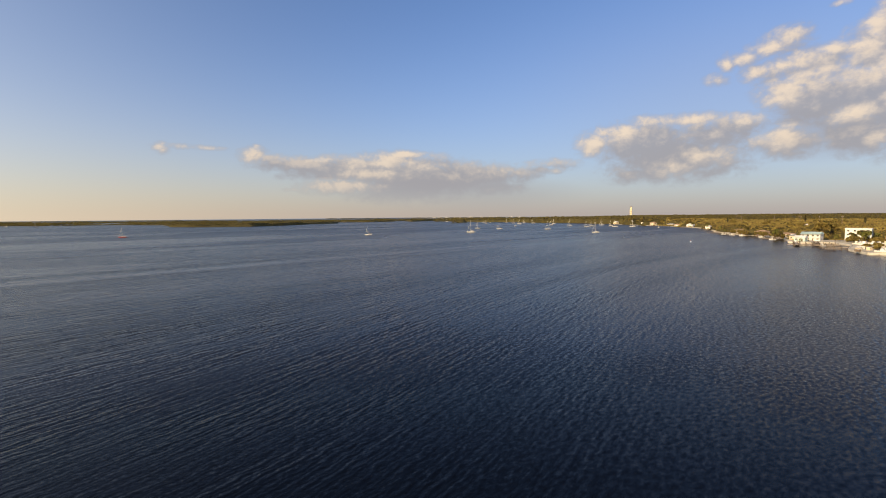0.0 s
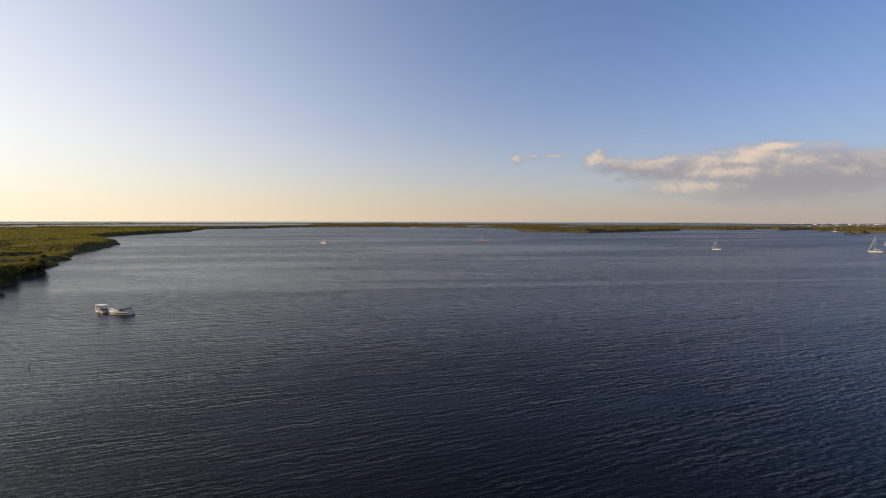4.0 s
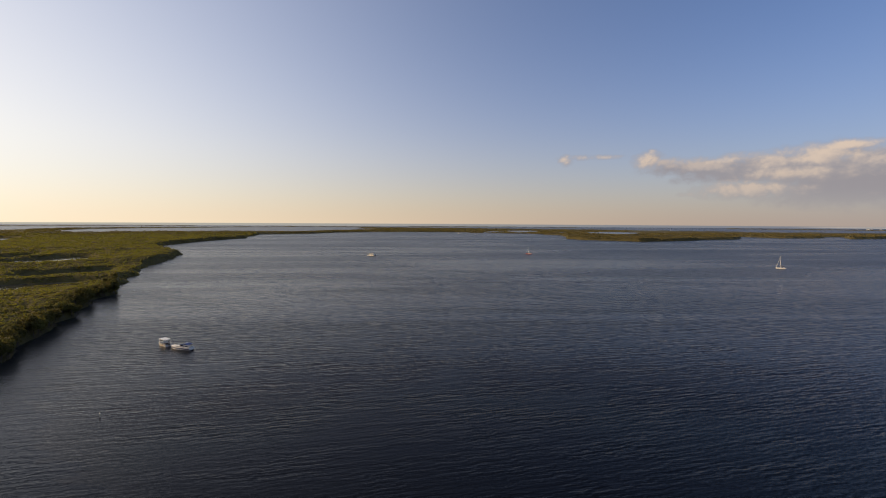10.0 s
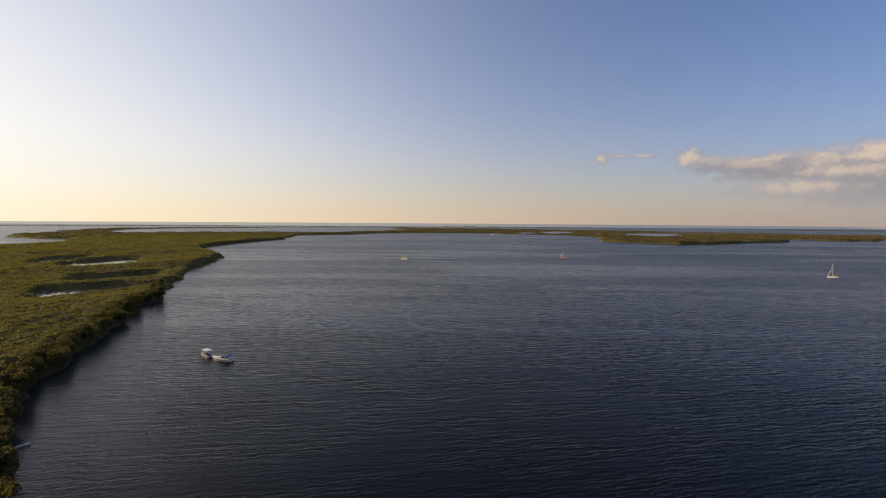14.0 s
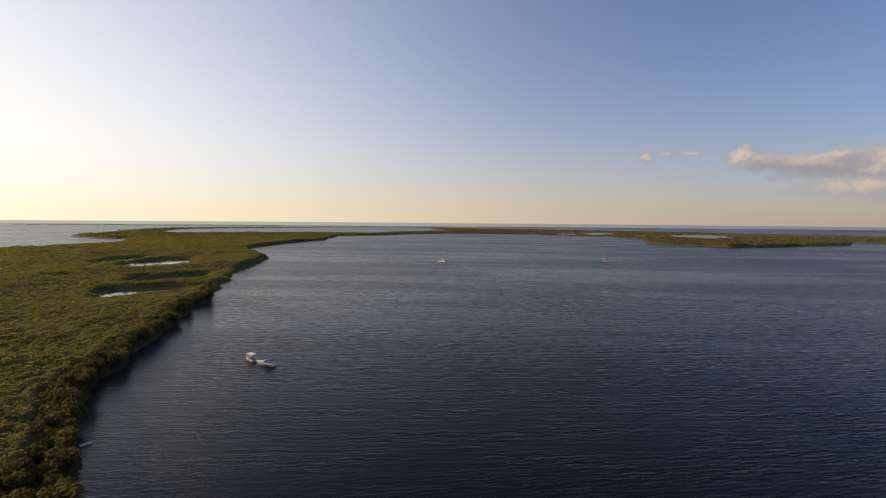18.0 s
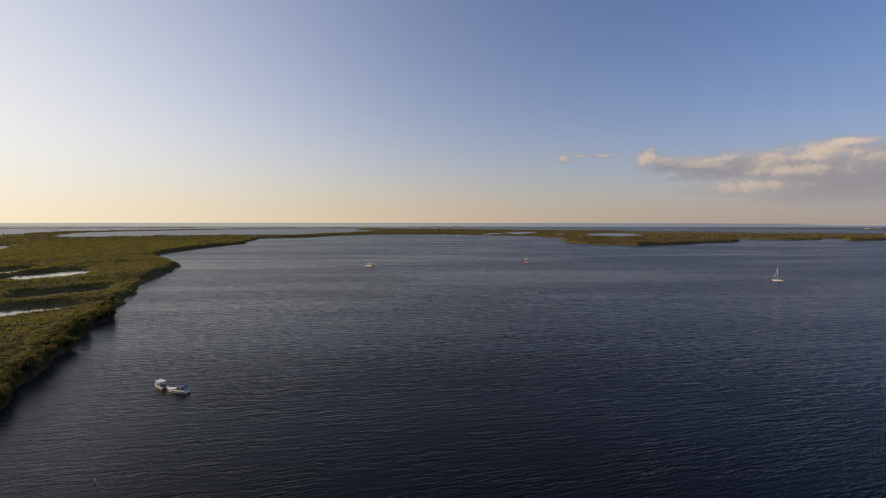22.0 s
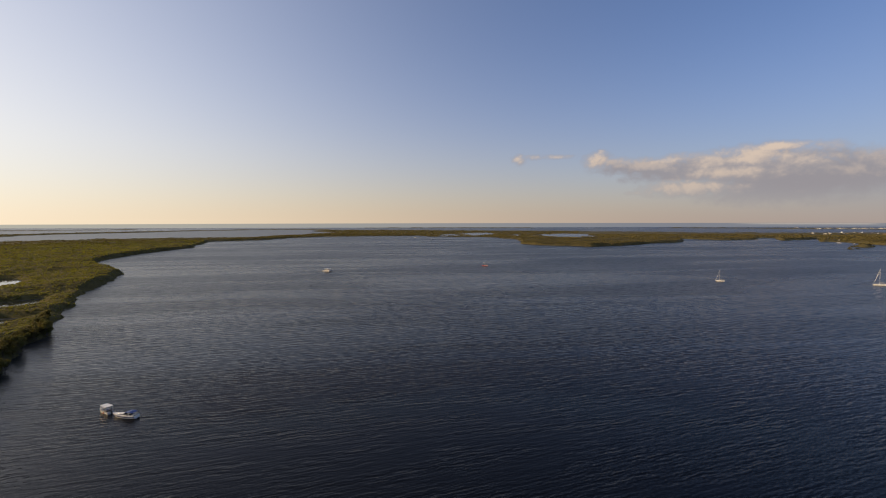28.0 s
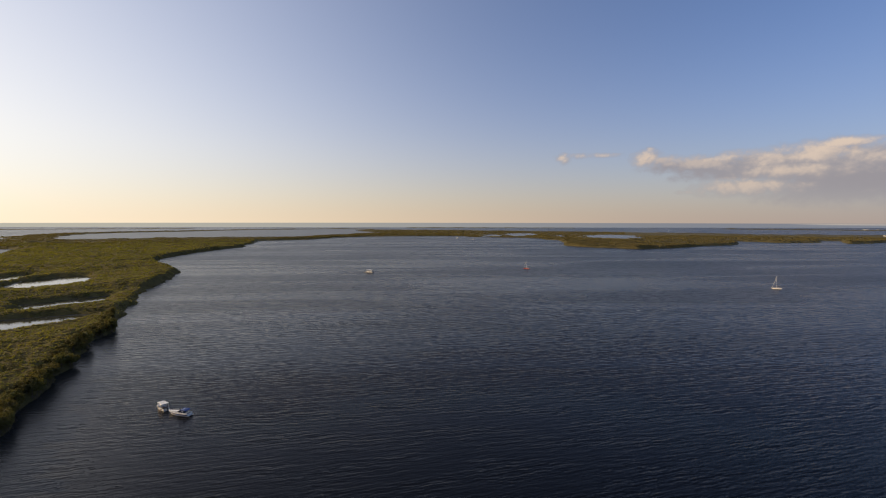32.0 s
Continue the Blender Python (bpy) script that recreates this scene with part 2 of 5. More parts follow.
SKY_STRENGTH = 0.108
SKY_TINT = (0.80, 0.93, 1.29, 1)
CLOUD_LIT, CLOUD_SHADE = (0.79, 0.62, 0.475, 1), (0.31, 0.29, 0.315, 1)
HAZE_AWAY, HAZE_SUN, GLOW = (0.38, 0.306, 0.290, 1), (1.15, 0.86, 0.50, 1), (1.20, 1.13, 0.98, 1)
SANDBAR = (0.52, 0.46, 0.40, 1)
SEA_FAR, SEA_FAR_SUN = (0.21, 0.225, 0.265, 1), (0.50, 0.48, 0.40, 1)
build_world()

sun = new("sun", bpy.data.lights.new("sun", "SUN"))
sun.data.energy, sun.data.angle, sun.data.color = 5.0, radians(0.6), (1.0, 0.72, 0.42)
sun.matrix_world = look(SUN_DIR * 300, (0, 0, 0))


# ---- materials ----
def material(name, base, rough=0.6, metal=0.0, vary=0.25, scale=1.0, bump=0.0, second=None, per_object=0.0, spec=0.5, coat=0.0, island=0.0, thin=0.0):
    """A surface with stains at a coarse and grain at a fine scale; scale is in cycles a metre."""
    m = bpy.data.materials.new(name)
    m.use_nodes = True
    m.node_tree.nodes.clear()
    k = Nodes(m.node_tree)
    pos = k.add("ShaderNodeTexCoord").outputs["Object"]
    coarse = k.noise(pos, 0.35 * scale, 3.0, 0.6)
    fine = k.noise(pos, 6.0 * scale, 5.0, 0.65)
    dark = tuple(c * (1 - vary) for c in base[:3]) + (1,)
    lightc = tuple(min(1, c * (1 + vary * 0.6)) for c in base[:3]) + (1,)
    col = k.mix(k.ramp(coarse, 0.30, 0.70), dark, lightc)
    if second:
        col = k.mix(k.ramp(k.noise(pos, 0.9 * scale, 6.0, 0.7), 0.52, 0.62), col, second + (1,))
    col = k.mix(k.math("MULTIPLY", fine, vary), col, dark)
    if per_object or island:
        rnd = k.add("ShaderNodeObjectInfo").outputs["Random"] if per_object else k.add("ShaderNodeNewGeometry").outputs["Random Per Island"]
        amount = per_object or island
        hsv = k.add("ShaderNodeHueSaturation")
        k.link(k.ramp(rnd, 0, 1, 0.5 - 0.05 * amount, 0.5 + 0.03 * amount, False), hsv.inputs["Hue"])
        k.link(k.ramp(rnd, 0, 1, 1 - 0.55 * amount, 1 + 0.55 * amount, False), hsv.inputs["Value"])
        k.link(col, hsv.inputs["Color"])
        col = hsv.outputs[0]
    b = k.add("ShaderNodeBsdfPrincipled")
    k.link(col, b.inputs["Base Color"])
    k.link(k.ramp(coarse, 0.2, 0.8, max(0.02, rough - 0.12), min(1, rough + 0.12)), b.inputs["Roughness"])
    b.inputs["Metallic"].default_value = metal
    b.inputs["Specular IOR Level"].default_value = spec
    b.inputs["Coat Weight"].default_value = coat
    if bump:
        n = k.add("ShaderNodeBump")
        n.inputs["Strength"].default_value = 0.8
        n.inputs["Distance"].default_value = bump
        k.link(fine, n.inputs["Height"])
        k.link(n.outputs[0], b.inputs["Normal"])
    shader = b.outputs[0]
    if thin:
        through_leaf = k.add("ShaderNodeBsdfTranslucent")
        k.link(k.mix(1.0, col, (1.1, 1.15, 0.65, 1), "MULTIPLY"), through_leaf.inputs[0])
        both = k.add("ShaderNodeMixShader")
        both.inputs[0].default_value = thin
        k.link(shader, both.inputs[1])
        k.link(through_leaf.outputs[0], both.inputs[2])
        shader = both.outputs[0]
    k.link(shader, k.add("ShaderNodeOutputMaterial").inputs[0])
    return m


def water_material():
    m = bpy.data.materials.new("bay_water")
    m.use_nodes = True
    m.node_tree.nodes.clear()
    k = Nodes(m.node_tree)
    pos = k.add("ShaderNodeTexCoord").outputs["Object"]
    def crest(length, angle, loc, bend, squash):
        n = k.add("ShaderNodeTexWave", wave_type="BANDS", bands_direction="Y", wave_profile="SIN")
        k.link(k.mapping(pos, (squash, 1, 1), (0, 0, radians(angle)), loc), n.inputs["Vector"])
        n.inputs["Scale"].default_value = 2 * math.pi / (20 * length)
        n.inputs["Distortion"].default_value = bend
        n.inputs["Detail"].default_value = 2.5
        n.inputs["Detail Scale"].default_value = 1.15
        n.inputs["Detail Roughness"].default_value = 0.55
        return k.math("SUBTRACT", n.outputs["Fac"], 0.5)

    def swell(scale, size, angle, loc=(0, 0, 0), detail=2.0, rough=0.55):
        return k.math("SUBTRACT", k.noise(k.mapping(pos, scale, (0, 0, radians(angle)), loc), size, detail, rough, 0.25), 0.5)

    patch = k.noise(k.mapping(pos, (0.0022, 0.011, 1), (0, 0, radians(4))), 1.0, 4.0, 0.6, 0.8)
    gust = k.ramp(patch, 0.34, 0.64, 0.65, 1.25)
    group = k.ramp(k.noise(k.mapping(pos, (0.05, 0.11, 1), (0, 0, radians(20))), 1.0, 2.0, 0.5), 0.3, 0.7, 0.35, 1.2)
    # Distance from the origin, under the camera; it sets wave strength and roughness.
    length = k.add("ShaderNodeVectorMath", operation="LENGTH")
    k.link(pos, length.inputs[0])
    origin_dist = length.outputs["Value"]

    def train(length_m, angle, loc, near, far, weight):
        """One wave train, its strength set by distance from the origin below the camera."""
        rise = k.ramp(origin_dist, 0.0, near, 0.2 if near >= 200 else 0.8, 1.0)
        return k.math("MULTIPLY", crest(length_m, angle, loc, 7.0, 0.85), k.math("MULTIPLY", rise, k.ramp(origin_dist, near, far, weight, 0.0)))

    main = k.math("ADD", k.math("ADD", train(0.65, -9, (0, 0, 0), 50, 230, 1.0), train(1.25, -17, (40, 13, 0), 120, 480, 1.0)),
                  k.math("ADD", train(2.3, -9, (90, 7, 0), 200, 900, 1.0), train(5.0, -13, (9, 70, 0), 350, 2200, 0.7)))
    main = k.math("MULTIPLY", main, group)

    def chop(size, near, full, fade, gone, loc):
        """Short steep waves of one size, shown between two distances from the origin."""
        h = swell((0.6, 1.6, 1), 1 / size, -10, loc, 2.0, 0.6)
        return k.math("MULTIPLY", h, k.math("MULTIPLY", k.ramp(origin_dist, near, full), k.ramp(origin_dist, fade, gone, 1.0, 0.0)))

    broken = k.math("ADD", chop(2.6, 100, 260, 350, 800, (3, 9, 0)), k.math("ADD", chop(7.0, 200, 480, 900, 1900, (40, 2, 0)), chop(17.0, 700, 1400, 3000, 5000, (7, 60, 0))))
    ripple, side = swell((0.8, 2.2, 1), 2.8, -12, (5, 50, 0), 2.0), swell((0.7, 1.2, 1), 1.6, 30, (80, 11, 0), 2.0)
    along = k.math("ADD", k.math("MULTIPLY", main, SLOPE * 0.30), k.math("MULTIPLY", ripple, SLOPE * 0.85))
    along = k.math("ADD", along, k.math("MULTIPLY", broken, SLOPE * 0.8))
    slope = k.add("ShaderNodeCombineXYZ")
    k.link(k.math("MULTIPLY", k.math("MULTIPLY", side, SLOPE * 0.85), gust), slope.inputs[0])
    k.link(k.math("MULTIPLY", along, gust), slope.inputs[1])
    slope.inputs[2].default_value = 1.0
    n = k.add("ShaderNodeVectorMath", operation="NORMALIZE")
    k.link(slope.outputs[0], n.inputs[0])
    b = k.add("ShaderNodeBsdfPrincipled")
    shallow = k.ramp(k.noise(pos, 0.006, 3.0, 0.6), 0.4, 0.7)
    # Sky glow along the mangrove shore, put into the water's colour; its line is followed leg by leg.
    xyz = k.add("ShaderNodeSeparateXYZ")
    k.link(pos, xyz.inputs[0])
    shore = None
    for (ya, xa), (yb, xb) in zip(SHORE_LEGS, SHORE_LEGS[1:]):
        leg = k.ramp(xyz.outputs[1], ya, yb, 0.0, xb - xa, False)
        shore = k.math("ADD", SHORE_LEGS[0][1], leg) if shore is None else k.math("ADD", shore, leg)
    reach = k.math("ADD", k.math("SUBTRACT", xyz.outputs[0], shore), k.math("MULTIPLY", k.noise(pos, 0.03, 3.0), 30.0))
    near_shore = k.ramp(reach, 0.0, 70.0, 1.0, 0.0)
    k.link(k.mix(near_shore, k.mix(shallow, WATER_DEEP, WATER_PALE), WATER_SHORE_GLOW), b.inputs["Base Color"])
    b.inputs["IOR"].default_value = 1.18
    b.inputs["Specular Tint"].default_value = (0.99, 0.955, 0.965, 1)
    k.link(k.math("ADD", k.ramp(patch, 0.32, 0.66, 0.19, 0.27), k.ramp(origin_dist, 100, 900, 0.0, 0.06)), b.inputs["Roughness"])
    k.link(n.outputs[0], b.inputs["Normal"])
    k.link(b.outputs[0], k.add("ShaderNodeOutputMaterial").inputs[0])
    return m


SLOPE = 0.46
SHORE_LEGS = [(20, -68), (86, -87), (197, -144), (402, -228), (640, -308), (810, -430), (900, -452)]
# Paler body colour that stands for reflected sky close to the shore.
WATER_SHORE_GLOW = (0.028, 0.029, 0.027, 1)


def still_material(name, tint, choppy, ior, rough):
    """Sheltered water: the same colour with only faint ripples."""
    m = bpy.data.materials.new(name)
    m.use_nodes = True
    m.node_tree.nodes.clear()
    k = Nodes(m.node_tree)
    pos = k.add("ShaderNodeTexCoord").outputs["Object"]
    slope = k.add("ShaderNodeCombineXYZ")
    k.link(k.math("MULTIPLY", k.math("SUBTRACT", k.noise(pos, 1.1, 2.0), 0.5), choppy), slope.inputs[0])
    k.link(k.math("MULTIPLY", k.math("SUBTRACT", k.noise(k.mapping(pos, (0.5, 1.6, 1)), 1.3, 2.0), 0.5), choppy), slope.inputs[1])
    slope.inputs[2].default_value = 1.0
    n = k.add("ShaderNodeVectorMath", operation="NORMALIZE")
    k.link(slope.outputs[0], n.inputs[0])
    b = k.add("ShaderNodeBsdfPrincipled")
    k.link(k.mix(k.noise(pos, 0.02, 3.0), (0.02, 0.022, 0.018, 1), (0.05, 0.05, 0.04, 1)), b.inputs["Base Color"])
    b.inputs["IOR"].default_value = ior
    b.inputs["Roughness"].default_value = rough
    b.inputs["Specular Tint"].default_value = tint
    k.link(n.outputs[0], b.inputs["Normal"])
    k.link(b.outputs[0], k.add("ShaderNodeOutputMaterial").inputs[0])
    return m


WATER_DEEP, WATER_PALE = (0.002, 0.0025, 0.004, 1), (0.003, 0.004, 0.006, 1)
WATER = water_material()
STILL = still_material("sheltered_water", (0.80, 0.83, 0.80, 1), 0.40, 1.17, 0.30)
FLATS = still_material("mudflat_water", (0.95, 0.93, 1.0, 1), 0.25, 1.28, 0.25)
POND = still_material("pond_water", (1.0, 1.0, 1.0, 1), 0.08, 1.45, 0.08)
CANOPY = material("mangrove_canopy", (0.112, 0.096, 0.038), 0.8, vary=0.4, scale=0.09, bump=0.3, second=(0.135, 0.11, 0.04), spec=0.1)
# Canopy sheet below the sprays; shade among the leaves is in its browner colour.
CANOPY_SHADE = material("mangrove_canopy_shade", (0.100, 0.084, 0.033), 0.9, vary=0.4, scale=0.3, bump=0.2, second=(0.095, 0.076, 0.032), spec=0.05)
ISLAND_LEAF = material("island_leaf", (0.118, 0.098, 0.034), 0.75, vary=0.35, scale=0.05, island=0.2, spec=0.1, second=(0.095, 0.078, 0.032), thin=0.35)
LEAF = material("mangrove_leaf", (0.138, 0.131, 0.033), 0.7, vary=0.22, scale=0.06, island=0.12, spec=0.12, second=(0.180, 0.155, 0.037), thin=0.45)
TREE_LEAF = material("tree_leaf", (0.125, 0.108, 0.034), 0.7, vary=0.3, scale=0.3, per_object=0.3, spec=0.12, thin=0.38)
TOWN_LEAF = material("town_tree_leaf", (0.246, 0.188, 0.056), 0.7, vary=0.4, scale=0.10, island=0.35, spec=0.12, second=(0.152, 0.120, 0.042), thin=0.3)
BARK = material("bark", (0.10, 0.075, 0.055), 0.9, vary=0.4, scale=2.0, bump=0.03)
MUD = material("shore_mud", (0.050, 0.042, 0.031), 0.9, vary=0.4, scale=0.1, bump=0.05, second=(0.070, 0.060, 0.045))
GEL = material("white_gelcoat", (0.64, 0.62, 0.57), 0.3, vary=0.08, scale=1.5, coat=0.3)
CREAM = material("cream_deck", (0.66, 0.60, 0.48), 0.5, vary=0.15, scale=2.0)
REDHULL = material("red_hull_paint", (0.42, 0.055, 0.035), 0.4, vary=0.25, scale=1.0)
BLUEHULL = material("navy_hull_paint", (0.03, 0.05, 0.13), 0.35, vary=0.2, scale=1.0)
BLUECANVAS = material("blue_canvas", (0.03, 0.07, 0.22), 0.85, vary=0.25, scale=2.0, bump=0.01)
DARKCANVAS = material("dark_canvas", (0.035, 0.035, 0.045), 0.9, vary=0.3, scale=2.0, bump=0.01)
SAILCLOTH = material("sail_cloth", (0.75, 0.71, 0.62), 0.8, vary=0.12, scale=1.5, bump=0.01)
ALU = material("anodised_aluminium", (0.60, 0.57, 0.53), 0.45, 0.4, vary=0.15, scale=2.0)
STEEL = material("stainless_wire", (0.45, 0.44, 0.42), 0.4, 0.9, vary=0.1, scale=2.0)
DARKGLASS = material("tinted_glass", (0.012, 0.014, 0.018), 0.08, vary=0.2, scale=1.0)
RUBBER = material("black_plastic", (0.02, 0.02, 0.022), 0.5, vary=0.3, scale=2.0)
ORANGE = material("orange_plastic", (0.75, 0.20, 0.05), 0.5, vary=0.2, scale=2.0)
ANTIFOUL = material("antifouling_paint", (0.10, 0.03, 0.025), 0.8, vary=0.3, scale=2.0)
PALE = material("pale_concrete", (0.60, 0.55, 0.46), 0.85, vary=0.2, scale=0.6, bump=0.02)
# Darker copy of the concrete; tree shade on the jetty is put into its colour.
SHADECONCRETE = material("shaded_concrete", (0.14, 0.13, 0.125), 0.8, vary=0.35, scale=0.6, bump=0.02, second=(0.08, 0.075, 0.07))
CONCRETE = material("weathered_concrete", (0.26, 0.25, 0.24), 0.85, vary=0.3, scale=0.6, bump=0.02, second=(0.17, 0.16, 0.15))
TIMBER = material("weathered_timber", (0.20, 0.15, 0.11), 0.85, vary=0.4, scale=1.5, bump=0.02, per_object=0.5)
SAND = material("coral_sand", (0.60, 0.52, 0.38), 0.95, vary=0.25, scale=0.2, bump=0.03, second=(0.36, 0.31, 0.22))


# ---- land and water ----
def arr(points):
    return np.array(points, dtype=float)


PENINSULA = arr([
    (-95, -60), (-70, 20), (-68, 45), (-66.5, 54), (-66, 63), (-69.8, 69), (-74.4, 74.5), (-80.8, 80), (-85, 86.5), (-95.3, 101), (-104, 112.5),
    (-112, 124), (-125, 148), (-135, 173), (-144, 197), (-171, 259), (-179, 290), (-194, 321), (-228, 402), (-252, 460),
    (-269, 523), (-290, 590), (-308, 640), (-322, 662), (-369, 720), (-430, 810), (-452, 896), (-462, 1024), (-455, 1160),
    (-445, 1270), (-470, 1330), (-500, 1480), (-535, 1612), (-560, 1700), (-620, 1800), (-790, 1835), (-940, 1750), (-1020, 1680), (-1180, 1600), (-1270, 1690), (-1400, 1860),
    (-1540, 2120), (-1660, 2420), (-1800, 2480), (-1760, 2250), (-1660, 2060), (-1640, 1960), (-1500, 1850), (-1330, 1640),
    (-1295, 1480), (-1275, 1380), (-1220, 1265), (-1072, 1185), (-956, 1165), (-885, 1130), (-828, 1000), (-772, 900), (-757, 847), (-768, 790), (-775, 670),
    (-780, 600), (-800, 400), (-820, 100), (-900, -200), (-700, -420), (-250, -300)])
STRIP = arr([
    (-600, 1600), (-535, 1612), (-497, 1676), (-395, 1735), (-338, 1930), (-220, 2075), (-5, 2125), (192, 2118), (232, 1990), (440, 1890),
    (485, 1750), (490, 1590), (440, 1395), (408, 1290), (450, 1200), (541, 1126), (640, 1160), (780, 1258), (908, 1310), (975, 1400),
    (1022, 1480), (1085, 1570), (1140, 1430), (1277, 1445), (1411, 1600), (1500, 1700), (1700, 2200), (1500, 2550), (1100, 2750), (700, 2950),
    (300, 3250), (-150, 3500), (-420, 3300), (-180, 2700), (-300, 2420), (-400, 2140), (-470, 1960), (-560, 1890), (-680, 1860)])
MAINLAND = arr([
    (1411, 1600), (1464, 1565), (1302, 1373), (1402, 1392), (1530, 1460), (1325, 1255), (1370, 1234), (1309, 1083),
    (1280, 990), (1268, 872), (1222, 780), (1196, 642), (1080, 464), (960, 354), (894, 270), (805, 202), (704, 161), (642, 142),
    (581, 112), (548, 86), (520, 62), (462, 50), (434, 46), (430, 34), (440, 20), (410, 9), (362, 9), (332, 0), (338, -14), (360, -80), (430, -300), (4900, -1200),
    (4900, 700), (3600, 1300), (2500, 2100), (1700, 2200), (1500, 1700)])
ISLET = arr([(1150, 985), (1165, 972), (1195, 985), (1205, 1005), (1180, 1016), (1155, 1005)])
ISLET_SMALL = arr([(1048, 918), (1060, 914), (1070, 922), (1062, 931), (1050, 928)])
FAR_LEFT = arr([(-1260, 1690), (-1520, 2100), (-1690, 2500), (-1600, 2820), (-1450, 3080), (-1310, 3440), (-1040, 3740), (-680, 4020), (-350, 3700), (-330, 3780),
                (-640, 4130), (-1080, 3840), (-1380, 3520), (-1530, 3120), (-1690, 2850), (-1790, 2500), (-1620, 2100), (-1400, 1750)])
FAR_ISLES = arr([(-3500, 3200), (-2900, 3750), (-2000, 4250), (-1900, 4330), (-3000, 3800), (-3600, 3250)])
FAR_CENTRE = arr([(-100, 4700), (900, 4640), (1500, 4500), (1530, 4560), (900, 4720), (-100, 4790)])
FAR_TOWN = arr([(2650, 3950), (3100, 3550), (3500, 3050), (3900, 2500), (4080, 2600), (3700, 3150), (3250, 3650), (2700, 4050)])
LANDS = [PENINSULA, STRIP, MAINLAND, ISLET, ISLET_SMALL, FAR_LEFT, FAR_ISLES, FAR_CENTRE, FAR_TOWN]
PONDS = [
    arr([(-254, 289), (-245, 297), (-238, 312), (-232, 330), (-230, 345), (-244, 345), (-262, 338), (-277, 327), (-275, 313)]),
    arr([(-291, 363), (-273, 374), (-258, 399), (-276, 433), (-296, 411), (-312, 393)]),
    arr([(-400, 480), (-374, 478), (-363, 497), (-358, 531), (-403, 597), (-418, 584), (-429, 566), (-434, 548)]),
    arr([(-454, 500), (-452, 525), (-454, 566), (-486, 620), (-492, 597), (-488, 561)]),
    arr([(-785, 1430), (-748, 1432), (-760, 1500), (-800, 1495)]),
    arr([(-1085, 1500), (-1020, 1505), (-1040, 1570), (-1110, 1560)]),
    arr([(262, 1990), (350, 1995), (425, 2280), (400, 2380), (300, 2330)]),
    arr([(385, 2060), (505, 2075), (640, 2500), (590, 2620), (440, 2520)]),
    arr([(600, 2050), (670, 2060), (710, 2270), (630, 2270)]),
    arr([(680, 1900), (760, 1770), (880, 1820), (1050, 2200), (950, 2350), (820, 2250), (720, 2110)]),
]


def inside_distance(poly, x, y):
    """Signed distance to a closed outline, positive inside."""
    best = np.full(x.shape, 1e18)
    inside = np.zeros(x.shape, bool)
    for (ax, ay), (bx, by) in zip(poly, np.roll(poly, -1, axis=0)):
        ex, ey = bx - ax, by - ay
        s = np.clip(((x - ax) * ex + (y - ay) * ey) / (ex * ex + ey * ey), 0, 1)
        best = np.minimum(best, (x - ax - s * ex) ** 2 + (y - ay - s * ey) ** 2)
        cross = ((ay > y) != (by > y))
        if ay != by:
            inside ^= cross & (x < (bx - ax) * (y - ay) / (by - ay) + ax)
    return np.where(inside, 1, -1) * np.sqrt(best)


def hashed(ix, iy, seed):
    v = np.sin(ix * 127.1 + iy * 311.7 + seed * 74.7) * 43758.5453
    return v - np.floor(v)


def smooth_noise(x, y, size, seed):
    """Value noise of one size in metres, from 0 to 1."""
    gx, gy = x / size, y / size
    ix, iy = np.floor(gx), np.floor(gy)
    fx, fy = gx - ix, gy - iy
    fx, fy = fx * fx * (3 - 2 * fx), fy * fy * (3 - 2 * fy)
    a, b = hashed(ix, iy, seed), hashed(ix + 1, iy, seed)
    c, d = hashed(ix, iy + 1, seed), hashed(ix + 1, iy + 1, seed)
    return (a * (1 - fx) + b * fx) * (1 - fy) + (c * (1 - fx) + d * fx) * fy


def crowns(x, y, cell, seed):
    """Rounded tree tops on a jittered lattice: 0 between them, up to 1 on top."""
    ix, iy = np.floor(x / cell), np.floor(y / cell)
    top = np.zeros(x.shape)
    for ox in (-1, 0, 1):
        for oy in (-1, 0, 1):
            cx = (ix + ox + 0.15 + 0.7 * hashed(ix + ox, iy + oy, seed)) * cell
            cy = (iy + oy + 0.15 + 0.7 * hashed(ix + ox, iy + oy, seed + 1)) * cell
            size = cell * (0.6 + 0.35 * hashed(ix + ox, iy + oy, seed + 2))
            d2 = ((x - cx) ** 2 + (y - cy) ** 2) / size ** 2
            high = 0.55 + 0.45 * hashed(ix + ox, iy + oy, seed + 3)
            top = np.maximum(top, high * np.sqrt(np.clip(1 - d2, 0, 1)))
    return top


